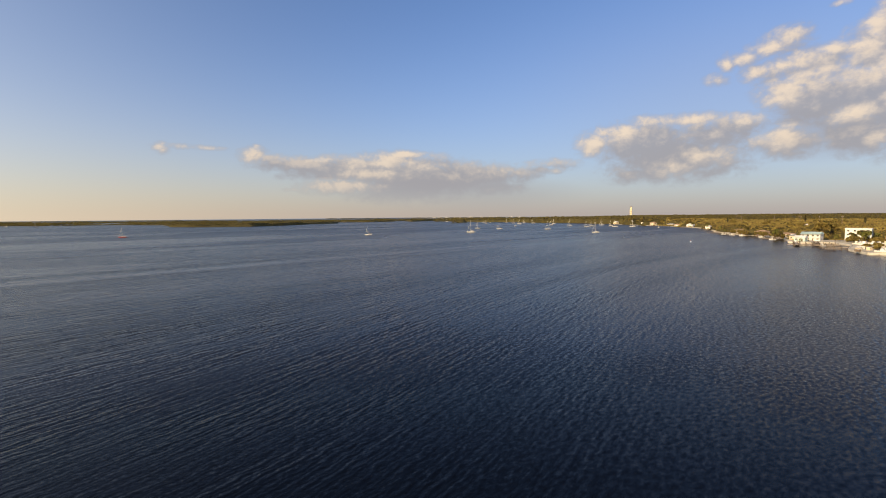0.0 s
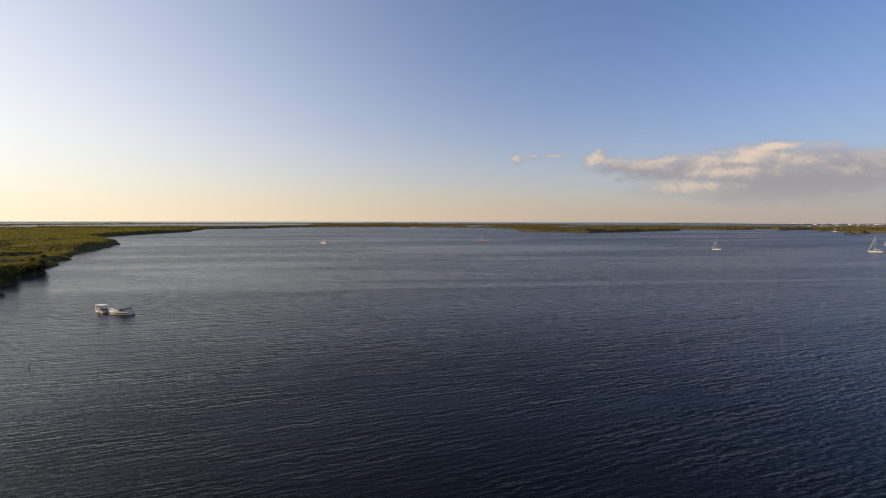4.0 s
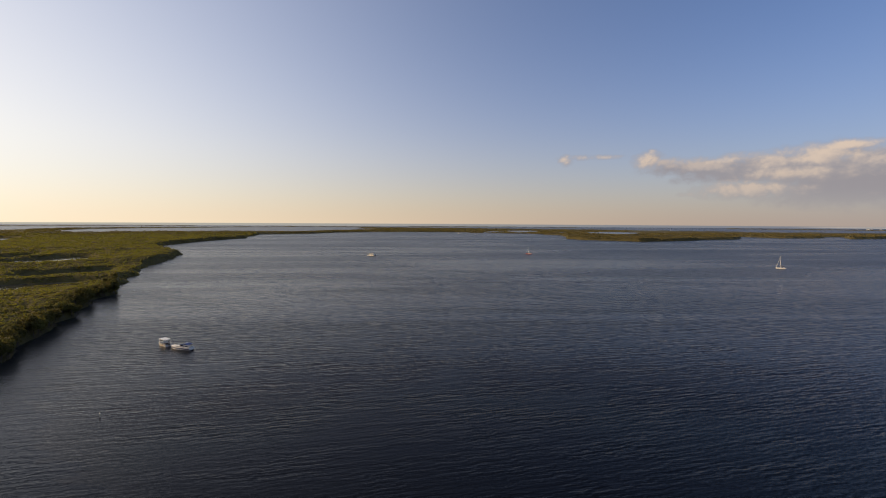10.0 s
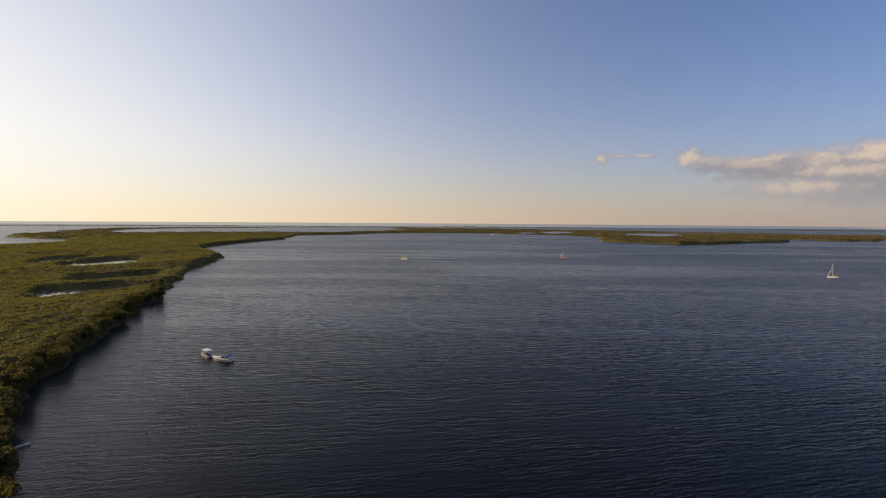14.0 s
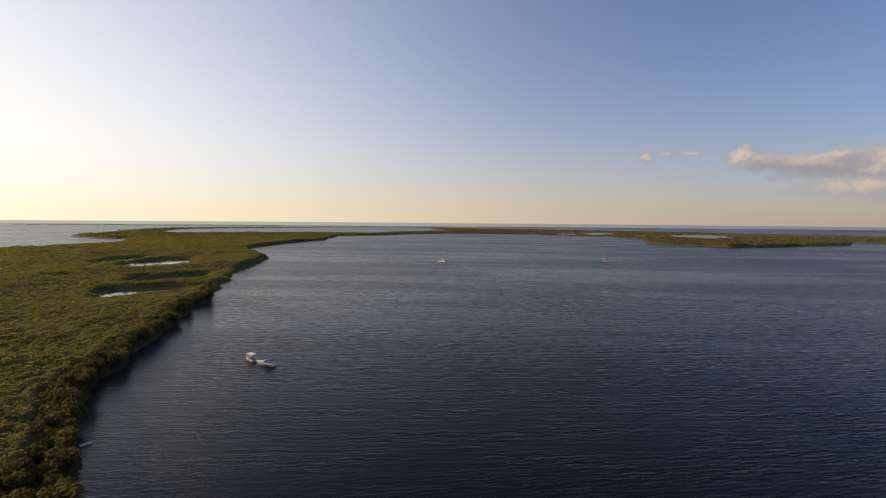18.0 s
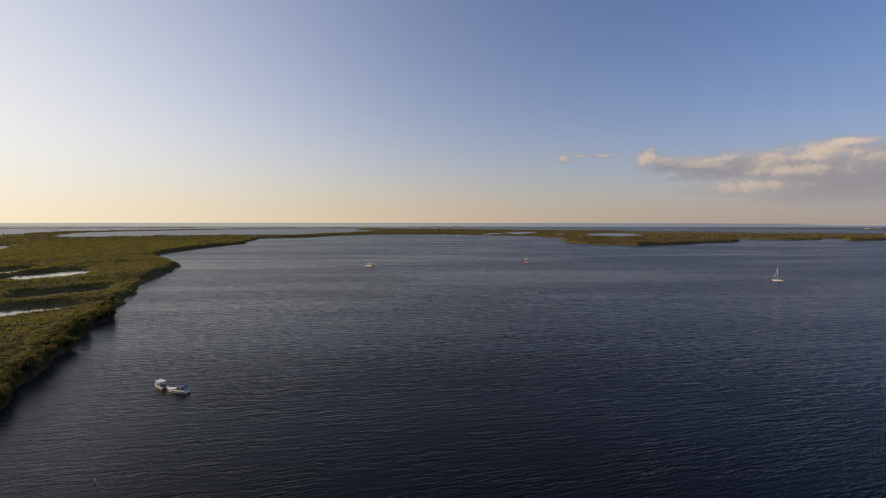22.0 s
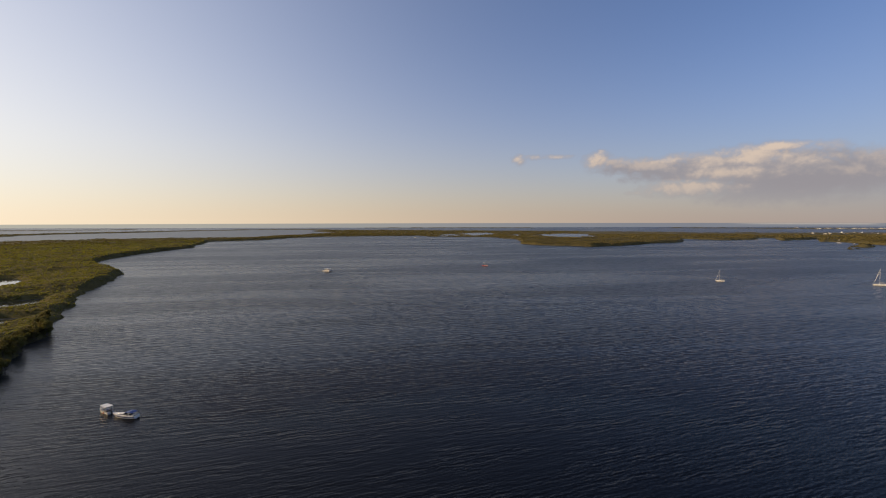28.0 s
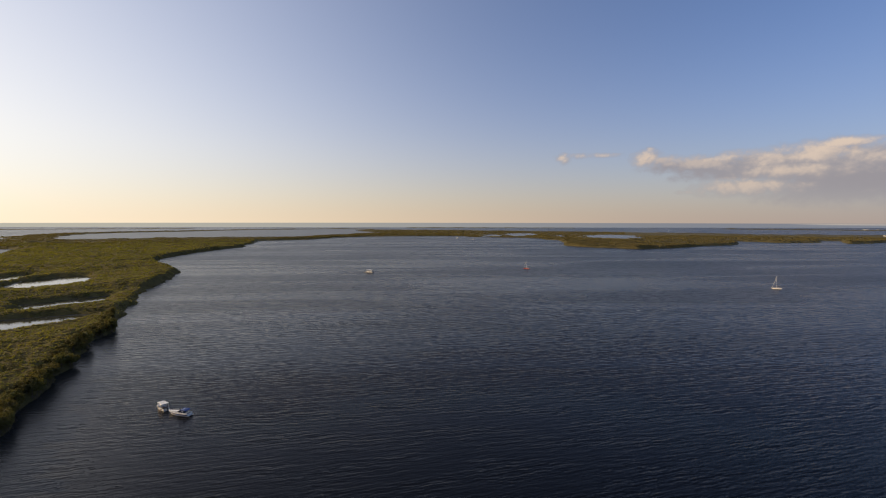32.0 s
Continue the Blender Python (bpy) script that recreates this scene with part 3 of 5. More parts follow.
def shore_distance(x, y):
    """Distance inland from the nearest shore of any land, ponds cut out."""
    ragged = (smooth_noise(x, y, 14, 3) - 0.5) * 7 + (smooth_noise(x, y, 5, 4) - 0.5) * 3
    ragged = ragged - (2.6 * np.clip((y - 60) / 50, 0, 1) + 2.2 * np.clip((y - 150) / 150, 0, 1)) * (x < 0) * (y < 1400)
    ragged = ragged + np.clip((y - 1450) / 300, 0, 1) * ((smooth_noise(x, y, 70, 5) - 0.4) * 34 + (smooth_noise(x, y, 25, 6) - 0.5) * 16)
    far = np.full(x.shape, -1e9)
    for p in LANDS:
        lo, hi = p.min(0) - 60, p.max(0) + 60
        near = (x > lo[0]) & (x < hi[0]) & (y > lo[1]) & (y < hi[1])
        if near.any():
            d = np.full(x.shape, -1e9)
            d[near] = inside_distance(p, x[near], y[near])
            far = np.maximum(far, d)
    for i, p in enumerate(PONDS):
        lo, hi = p.min(0) - 80, p.max(0) + 80
        near = (x > lo[0]) & (x < hi[0]) & (y > lo[1]) & (y < hi[1])
        if near.any():
            d = np.full(x.shape, 1e9)
            d[near] = -inside_distance(p, x[near], y[near])
            if i > 5:
                d[near] = d[near] + (smooth_noise(x[near], y[near], 28, 7) - 0.42) * 85
            far = np.minimum(far, d)
    return far + ragged


def bare(x, y):
    """Open ground along the town's waterfront, 0 to 1."""
    d = inside_distance(MAINLAND, x, y)
    reach = -2 + 9 * smooth_noise(x, y, 40, 8) + 44 * np.clip((40 - y) / 12, 0, 1) * (x < 480)
    front = np.clip((1150 - x) / 300, 0, 1) * (y < 760)
    return front * np.clip((reach - d) / 2, 0, 1) * (d > -25)


CLEARINGS = [(843, 224, 18), (747, 175, 15), (888, 257, 16), (560, 42, 16), (592, 104, 13), (552, 80, 12), (890, 240, 20), (918, 276, 20), (930, 310, 20), (985, 348, 24), (1030, 428, 18), (860, 195, 18), (440, 52, 10), (482, 9, 15), (524, 60, 10), (482, 50, 9), (502, 56, 9), (546, 83, 10), (452, 44, 8), (470, 46, 9)]


def canopy_height(x, y, d):
    """Height of the tree tops above the water."""
    r = np.hypot(x, y)
    rise = np.clip((d - 0.5) / 6.5, 0.0, 1) ** 0.75
    tall = 4.0 + 1.9 * smooth_noise(x, y, 90, 11) + 1.3 * smooth_noise(x, y, 23, 12)
    town = np.clip((x - 330) / 60, 0, 1) * np.clip((1000 - y) / 200, 0, 1)
    tall = tall + town * (2.0 * smooth_noise(x, y, 35, 14) - 3.0 + 6.0 * np.clip((r - 450) / 1000, 0, 1) + 3.5 * (smooth_noise(x, y, 120, 17) - 0.35) * np.clip((r - 380) / 150, 0, 1))
    tall = tall * (1 - 0.45 * np.clip((y - 1500) / 500, 0, 1))
    bumps = np.where((r < 900) & (town < 0.5), crowns(x, y, 4.6, 21), crowns(x, y, 8.5, 22)) * (1.9 + 3.6 * town)
    wild = np.clip((y - 1000) / 150, 0, 1) * (1 - town)
    tall = tall * (1 - wild + wild * (0.35 + 1.15 * smooth_noise(x, y, 55, 18)))
    for cx, cy, cr in CLEARINGS:
        near = (np.abs(x - cx) < cr + 6) & (np.abs(y - cy) < cr + 6)
        open_ground = np.clip((np.hypot(x[near] - cx, y[near] - cy) - cr) / 5, 0.12, 1)
        tall[near], bumps[near] = tall[near] * open_ground, bumps[near] * open_ground
    lagoon = np.full(x.shape, 1e9)
    for p in PONDS[:4]:
        near = (np.abs(x - p[:, 0].mean()) < 120) & (np.abs(y - p[:, 1].mean()) < 140)
        lagoon[near] = np.minimum(lagoon[near], -inside_distance(p, x[near], y[near]))
    tall = tall * (0.58 + 0.42 * np.clip((lagoon - 22) / 40, 0, 1))
    bumps = bumps * (0.5 + 0.5 * np.clip((lagoon - 22) / 40, 0, 1))
    flats = np.full(x.shape, 1e9)
    for p in PONDS[6:]:
        near = (np.abs(x - p[:, 0].mean()) < 450) & (np.abs(y - p[:, 1].mean()) < 550)
        flats[near] = np.minimum(flats[near], -inside_distance(p, x[near], y[near]))
    low = 0.22 + 0.78 * np.clip((flats - 60) / 180, 0, 1)
    tall, bumps = tall * low, bumps * low
    fuzz = (smooth_noise(x, y, 1.7, 15) - 0.5) * 0.7
    gaps = np.clip((smooth_noise(x, y, 30, 16) - 0.78) * 8, 0, 1)
    h = (tall + bumps + fuzz) * rise * (1 - 0.3 * gaps)
    return np.where(d > 0, h, -0.6) * (1 - bare(x, y)) - 0.6 * bare(x, y)


def mesh_from_arrays(name, verts, quads):
    me = bpy.data.meshes.new(name)
    me.vertices.add(len(verts))
    me.vertices.foreach_set("co", np.ascontiguousarray(verts, dtype=np.float32).ravel())
    n = quads.shape[1]
    me.loops.add(quads.size)
    me.loops.foreach_set("vertex_index", np.ascontiguousarray(quads, dtype=np.int32).ravel())
    me.polygons.add(len(quads))
    me.polygons.foreach_set("loop_start", np.arange(0, quads.size, n, dtype=np.int32))
    me.update(calc_edges=True)
    me.validate()
    return me


def land_sheet(name, mat, height, a0, a1, da, r0, r1, grow, smooth=True, wanted=None):
    """A sheet over the land, finer close to the bay's middle than far off."""
    ang = np.radians(np.arange(a0, a1 + da / 2, da))
    n_r = int(math.log(r1 / r0) / math.log(1 + grow)) + 1
    rad = r0 * (1 + grow) ** np.arange(n_r)
    A, R = np.meshgrid(ang, rad)
    x, y = (R * np.sin(A)).ravel(), (R * np.cos(A)).ravel()
    d = shore_distance(x, y)
    z = height(x, y, d)
    idx = np.arange(x.size).reshape(A.shape)
    q = np.stack([idx[:-1, :-1], idx[:-1, 1:], idx[1:, 1:], idx[1:, :-1]], -1).reshape(-1, 4)[:, ::-1]
    keep = (z[q] > -0.3).any(1)
    q = q[keep]
    used, back = np.unique(q, return_inverse=True)
    me = mesh_from_arrays(name, np.stack([x[used], y[used], z[used]], 1), back.reshape(-1, 4))
    me.materials.append(mat)
    if smooth:
        me.polygons.foreach_set("use_smooth", np.ones(len(me.polygons), bool))
    return new(name, me)


def ground_height(x, y, d):
    return np.where(d > 1.0, 0.15 + np.clip(d / 30, 0, 1) * 0.5, -0.5)


sea = mesh_from_arrays("water", np.array([(-9000, -9000, 0), (9000, -9000, 0), (9000, 9000, 0), (-9000, 9000, 0)]), np.array([[0, 1, 2, 3]]))
sea.materials.append(WATER)
tagged(new("water", sea), "dark blue rippled water of a wide bay", "water", kind="structure")
tagged(land_sheet("ground", MUD, ground_height, -100, 118, 0.6, 45, 4950, 0.025), "muddy low shore ground under mangrove trees", "ground", kind="structure")
tagged(land_sheet("mangrove_thicket", CANOPY_SHADE, canopy_height, -100, 118, 0.28, 45, 1500, 0.011), "dense brown canopy sheet under the mangrove leaves, coloured as their shade", "forest", kind="stuff")
tagged(land_sheet("distant_forest", CANOPY, canopy_height, -100, 118, 0.28, 1490, 4950, 0.011), "hazy olive mangrove forest far across the bay", "forest", kind="stuff")
LAGOON = arr([(-1480, 2010), (-1027, 1800), (-780, 1840), (-610, 1830), (-470, 2180), (-310, 2420), (-190, 2700), (-420, 3280), (-500, 3800), (-1300, 3850), (-2200, 3450), (-2500, 2900), (-1830, 2380), (-1650, 2210)])


def still_water(name, outline, label, mat):
    """A calm sheet of water that lies a finger above the bay's level."""
    bm = bmesh.new()
    bm.faces.new([bm.verts.new((x, y, 0.03)) for x, y in outline])
    bmesh.ops.recalc_face_normals(bm, faces=bm.faces[:])
    me = bpy.data.meshes.new(name)
    if bm.faces[:][0].normal.z < 0:
        bmesh.ops.reverse_faces(bm, faces=bm.faces[:])
    bm.to_mesh(me)
    bm.free()
    me.materials.append(mat)
    tagged(new(name, me), label, "water", kind="structure")


for i, p in enumerate(PONDS):
    middle = p.mean(0)
    still_water("pond", middle + (p - middle) * 1.1, "calm pale pond among the mangroves", POND if i < 4 else FLATS)
still_water("lagoon", LAGOON, "calm pale lagoon behind a mangrove strip", STILL)
tagged(land_sheet("waterfront", SAND, lambda x, y, d: np.where((bare(x, y) > 0.05) & (inside_distance(MAINLAND, x, y) > 0), 0.95 + 0.25 * smooth_noise(x, y, 6, 33), -0.5), 60, 100, 0.12, 300, 1300, 0.006),
       "pale sand and rubble strip along the town's waterfront", "ground", kind="structure")


# ---- building blocks ----
def part(name, bm, mat, parent=None, label="", smooth=False):
    """One mesh object from a bmesh, under a thing or a part."""
    me = bpy.data.meshes.new(name)
    bm.to_mesh(me)
    bm.free()
    me.materials.append(mat)
    if smooth:
        for p in me.polygons:
            p.use_smooth = True
    ob = new(name, me)
    if parent is not None:
        ob.parent = parent
    if label:
        ob["label"] = label
    return ob


def thing(name, label, category, group="", kind=""):
    return tagged(new(name), label, category, group, kind)


def box(x0, x1, y0, y1, z0, z1, bevel=0.0, bm=None, taper=1.0):
    """A box, its edges rounded and its top drawn in by taper."""
    own = bmesh.new()
    bmesh.ops.create_cube(own, size=1.0)
    for v in own.verts:
        k = taper if v.co.z > 0 else 1.0
        v.co = Vector(((x0 + x1) / 2 + v.co.x * (x1 - x0) * k, (y0 + y1) / 2 + v.co.y * (y1 - y0) * k, (z0 + z1) / 2 + v.co.z * (z1 - z0)))
    if bevel:
        bmesh.ops.bevel(own, geom=own.edges[:], offset=bevel, segments=2, affect="EDGES", clamp_overlap=True)
    if bm is None:
        return own
    me = bpy.data.meshes.new("t")
    own.to_mesh(me)
    own.free()
    bm.from_mesh(me)
    bpy.data.meshes.remove(me)
    return bm


def rod(p, q, r0, r1=None, seg=8, bm=None):
    """A tapered round bar from p to q."""
    bm = bm or bmesh.new()
    r1 = r0 if r1 is None else r1
    p, q = Vector(p), Vector(q)
    turn = (q - p).to_track_quat("Z", "Y").to_matrix()
    rings = []
    for c, r in ((p, r0), (q, r1)):
        rings.append([bm.verts.new(c + turn @ Vector((r * math.cos(2 * math.pi * i / seg), r * math.sin(2 * math.pi * i / seg), 0))) for i in range(seg)])
    for i in range(seg):
        j = (i + 1) % seg
        bm.faces.new((rings[0][i], rings[0][j], rings[1][j], rings[1][i]))
    bm.faces.new(rings[0][::-1])
    bm.faces.new(rings[1])
    return bm


def tube(points, radii, seg=8, bm=None):
    """A round bar through several points, with a radius at each."""
    bm = bm or bmesh.new()
    for (p, r), (q, s) in zip(zip(points, radii), zip(points[1:], radii[1:])):
        rod(p, q, r, s, seg, bm)
    return bm


def prism(outline, x0, x1, axis="y"):
    """A solid from an outline in the xz plane, drawn out along y."""
    bm = bmesh.new()
    a = [bm.verts.new((u, x0, v)) for u, v in outline]
    b = [bm.verts.new((u, x1, v)) for u, v in outline]
    bm.faces.new(a)
    bm.faces.new(b[::-1])
    n = len(a)
    for i in range(n):
        bm.faces.new((a[i], b[i], b[(i + 1) % n], a[(i + 1) % n]))
    bmesh.ops.recalc_face_normals(bm, faces=bm.faces[:])
    return bm


def hull_mesh(length, beam, free, draft, transom=0.75, sheer=0.35, rake=0.12, full=1.0, n=14):
    """A boat's hull with its deck, bow towards +x, waterline at z = 0."""
    bm = bmesh.new()
    rows = []
    for i in range(n + 1):
        s = i / n
        half = beam / 2 * (transom + (1 - transom) * math.sin(min(1, s / 0.45) * math.pi / 2)) if s < 0.45 else beam / 2 * max(0.0, 1 - ((s - 0.45) / 0.55) ** (2.2 * full)) ** 0.85
        half = max(half, 0.015)
        top = free * (1 + sheer * max(0, s - 0.35) ** 1.6)
        keel = -draft * (1 - max(0, (s - 0.55) / 0.45) ** 2) * (0.55 + 0.45 * min(1, s / 0.3))
        x = -length / 2 + length * s
        row = []
        for u, w in ((1.0, 1.0), (0.985, 0.72), (0.93, 0.30), (0.80, 0.0)):
            row.append((x + rake * length * w * s ** 3, half * u, keel * 0.35 * (1 - w) + top * w - (0.02 if w == 0 else 0)))
        row.append((x, half * 0.42, keel * 0.75))
        row.append((x, 0.0, keel))
        full_row = row + [(a, -b, c) for a, b, c in row[-2::-1]]
        rows.append([bm.verts.new(v) for v in full_row])
    for r, q in zip(rows, rows[1:]):
        for i in range(len(r) - 1):
            bm.faces.new((r[i], q[i], q[i + 1], r[i + 1]))
        bm.faces.new((r[-1], q[-1], q[0], r[0]))
    bm.faces.new(rows[0][::-1])
    bm.faces.new(rows[-1])
    bmesh.ops.recalc_face_normals(bm, faces=bm.faces[:])
    return bm


HULL_CURVE = ((0.0, 0.30, 0.72, 1.0), (0.80, 0.93, 0.985, 1.0))


def band_mesh(length, beam, free, sheer, z0, z1, transom=0.75, full=1.0, n=14, out=1.012, rake=0.12):
    """A painted stripe that follows a hull, standing a little proud of it."""
    bm = bmesh.new()
    for side in (1, -1):
        low, high = [], []
        for i in range(n):
            s = i / n
            half = beam / 2 * (transom + (1 - transom) * math.sin(min(1, s / 0.45) * math.pi / 2)) if s < 0.45 else beam / 2 * max(0.0, 1 - ((s - 0.45) / 0.55) ** (2.2 * full)) ** 0.85
            x = -length / 2 + length * s
            top = free * (1 + sheer * max(0, s - 0.35) ** 1.6)
            low.append(bm.verts.new((x + rake * length * z0 * s ** 3, side * half * np.interp(z0, *HULL_CURVE) * out + side * 0.012, top * z0)))
            high.append(bm.verts.new((x + rake * length * z1 * s ** 3, side * half * np.interp(z1, *HULL_CURVE) * out + side * 0.012, top * z1)))
        for i in range(n - 1):
            bm.faces.new((low[i], low[i + 1], high[i + 1], high[i]))
    return bm


def place(ob, x, y, heading, z=0.0):
    """Stand a thing at x, y with its bow towards a heading, clockwise from +y."""
    ob.matrix_basis = pose(x, y, z, 0, 0, 90 - heading)
    return ob


# ---- mangrove trees ----
def leaf_crown(seed, radius, high, leaves, size):
    """A crown of leaf sprays round several lobes, with gaps between them."""
    rng = random.Random(seed)
    lobes = [(Vector((rng.uniform(-1, 1) * radius * 0.6, rng.uniform(-1, 1) * radius * 0.6, high * rng.uniform(0.55, 0.92))), radius * rng.uniform(0.35, 0.6)) for _ in range(8)]
    lobes.append((Vector((0, 0, high * 0.85)), radius * 0.6))
    verts, faces = [], []
    for _ in range(leaves):
        c, r = rng.choice(lobes)
        d = Vector((rng.gauss(0, 1), rng.gauss(0, 1), rng.gauss(0.25, 0.8))).normalized()
        p = c + d * r * rng.uniform(0.75, 1.05)
        out = (d + Vector((rng.gauss(0, 0.5), rng.gauss(0, 0.5), rng.gauss(0.3, 0.5)))).normalized()
        side = out.cross(Vector((rng.gauss(0, 1), rng.gauss(0, 1), rng.gauss(0, 1)))).normalized()
        tip = out.cross(side)
        s, k = size * rng.uniform(0.6, 1.3), len(verts)
        verts += [p - side * s * 0.5 - tip * s * 0.5, p + side * s * 0.55 - tip * s * 0.3 + out * s * 0.15, p + side * s * 0.3 + tip * s * 0.6, p - side * s * 0.45 + tip * s * 0.45 + out * s * 0.12]
        faces.append((k, k + 1, k + 2, k + 3))
    me = bpy.data.meshes.new("crown")
    me.from_pydata(verts, [], faces)
    return me


def tree_trunk(seed, high, spread):
    """A tapered trunk with limbs above and arching prop roots below."""
    rng = random.Random(seed)
    bm = bmesh.new()
    mid = Vector((rng.uniform(-0.3, 0.3), rng.uniform(-0.3, 0.3), high * 0.45))
    tube([(0, 0, 0.2), mid, mid + Vector((rng.uniform(-0.3, 0.3), rng.uniform(-0.3, 0.3), high * 0.4))], [0.17, 0.12, 0.05], 7, bm)
    for i in range(5):
        a = i * 1.257 + rng.uniform(-0.4, 0.4)
        d = Vector((math.cos(a), math.sin(a), 0))
        base = mid * rng.uniform(0.7, 1.1)
        tube([base, base + d * spread * 0.4 + Vector((0, 0, high * 0.16)), base + d * spread * 0.75 + Vector((0, 0, high * 0.36))], [0.08, 0.055, 0.02], 5, bm)
    for i in range(6):
        a = i * 1.047 + rng.uniform(-0.3, 0.3)
        d = Vector((math.cos(a), math.sin(a), 0))
        tube([(0, 0, 1.5), d * 0.7 + Vector((0, 0, 1.05)), d * 1.25 + Vector((0, 0, -0.4))], [0.05, 0.045, 0.03], 5, bm)
    return bm


def mangrove_trees():
    """Single trees along the near shore, built once for each of six shapes and then copied."""
    shapes = []
    for k in range(6):
        high, radius = 5.8 + 0.5 * k, 2.3 + 0.22 * (k % 4)
        tree = thing("mangrove_tree", "olive green mangrove tree with arching roots at the waterline", "tree", "mangroves along the near shore")
        part("trunk", tree_trunk(k, high, radius), BARK, tree, "grey-brown trunk with prop roots")
        crown = new("crown", leaf_crown(40 + k, radius, high, 620, 0.42))
        crown.data.materials.append(TREE_LEAF)
        crown.parent = tree
        shapes.append(tree)
    rng = random.Random(5)
    draw = np.random.default_rng(5)
    cx, cy = draw.uniform(-230, -58, 60000), draw.uniform(30, 330, 60000)
    inland = shore_distance(cx, cy)
    edge = inside_distance(PENINSULA, cx, cy)
    good = (inland > -0.2) & (inland < 5 + 6 * draw.random(60000)) & (edge < 10)
    spots, taken = [], set()
    for x, y in zip(cx[good], cy[good]):
        cell = (int(x // 3.0), int(y // 3.0))
        if cell not in taken and len(spots) < 290 and draw.random() < 1.4 - y / 260:
            taken.add(cell)
            spots.append((float(x), float(y)))
    for i, (x, y) in enumerate(spots):
        m = pose(x, y, 0.1, 0, 0, rng.uniform(0, 360))
        scale = rng.uniform(0.75, 1.12)
        if i < 6:
            shapes[i].scale = (scale,) * 3
            shapes[i].matrix_basis = m @ Matrix.Diagonal((scale, scale, scale, 1))
        else:
            ob = copy_thing(shapes[i % 6], m)
            ob.matrix_basis = m @ Matrix.Diagonal((scale, scale, scale, 1))


def leaf_sprays(name, label, seed, n, a0, a1, r0, r1, small, mat=LEAF, lean=(-0.35, 0.0, 0.7)):
    """Loose sprays of leaves over the tree tops of one stretch of shore."""
    rng = np.random.default_rng(seed)
    r = r0 * (r1 / r0) ** rng.random(n)
    a = np.radians(rng.uniform(a0, a1, n))
    x, y = r * np.sin(a), r * np.cos(a)
    d = shore_distance(x, y)
    keep = d > 0.3
    x, y, d, r = x[keep], y[keep], d[keep], r[keep]
    z = canopy_height(x, y, d)
    keep = (z > 0.8) | ((d < 4) & (z > -0.3))
    x, y, z, r, d = x[keep], y[keep], z[keep], r[keep], d[keep]
    n = len(x)
    hang = (d < 5.5) & (rng.random(n) < 0.4)
    z = np.where(hang, z * rng.uniform(0.12, 1.0, n) + 0.2, z) + rng.uniform(-0.6, 0.4, n)
    size = np.clip(small + r / 560, small, 5.0) * rng.uniform(0.6, 1.3, n)
    out = rng.normal(0, 0.28, (n, 3)) + lean
    out /= np.linalg.norm(out, axis=1)[:, None]
    side = np.cross(out, rng.normal(0, 1, (n, 3)))
    side /= np.linalg.norm(side, axis=1)[:, None]
    tip = np.cross(out, side)
    c = np.stack([x, y, z], 1)
    s = size[:, None]
    v = np.stack([c - side * s * 0.5 - tip * s * 0.45, c + side * s * 0.5 - tip * s * 0.35 + out * s * 0.15, c + side * s * 0.35 + tip * s * 0.55, c - side * s * 0.5 + tip * s * 0.4 + out * s * 0.1], 1).reshape(-1, 3)
    me = mesh_from_arrays(name, v, np.arange(4 * n).reshape(n, 4))
    me.materials.append(mat)
    tagged(new(name, me), label, "foliage", kind="stuff")


mangrove_trees()
leaf_sprays("mangrove_foliage", "small olive leaf sprays on the mangrove tops", 9, 760000, -88, -14, 58, 1700, 0.2)
leaf_sprays("distant_foliage", "olive leaf clumps on the far mangrove shores", 13, 110000, -46, 24, 1500, 3600, 0.3, ISLAND_LEAF, (-0.3, 0.0, 0.7))
leaf_sprays("island_foliage", "olive leaf sprays on the mangrove island", 10, 130000, -16, 51, 1050, 2400, 0.3, ISLAND_LEAF, (-0.3, 0.0, 0.7))
leaf_sprays("town_foliage", "golden green leaf sprays on the town's trees", 11, 190000, 50, 96, 330, 1000, 0.3, TOWN_LEAF, (-0.65, 0.1, 0.5))
leaf_sprays("mainland_foliage", "olive leaf clumps on the mainland's woods", 14, 90000, 48, 96, 990, 2600, 0.3, ISLAND_LEAF, (-0.4, 0.0, 0.65))



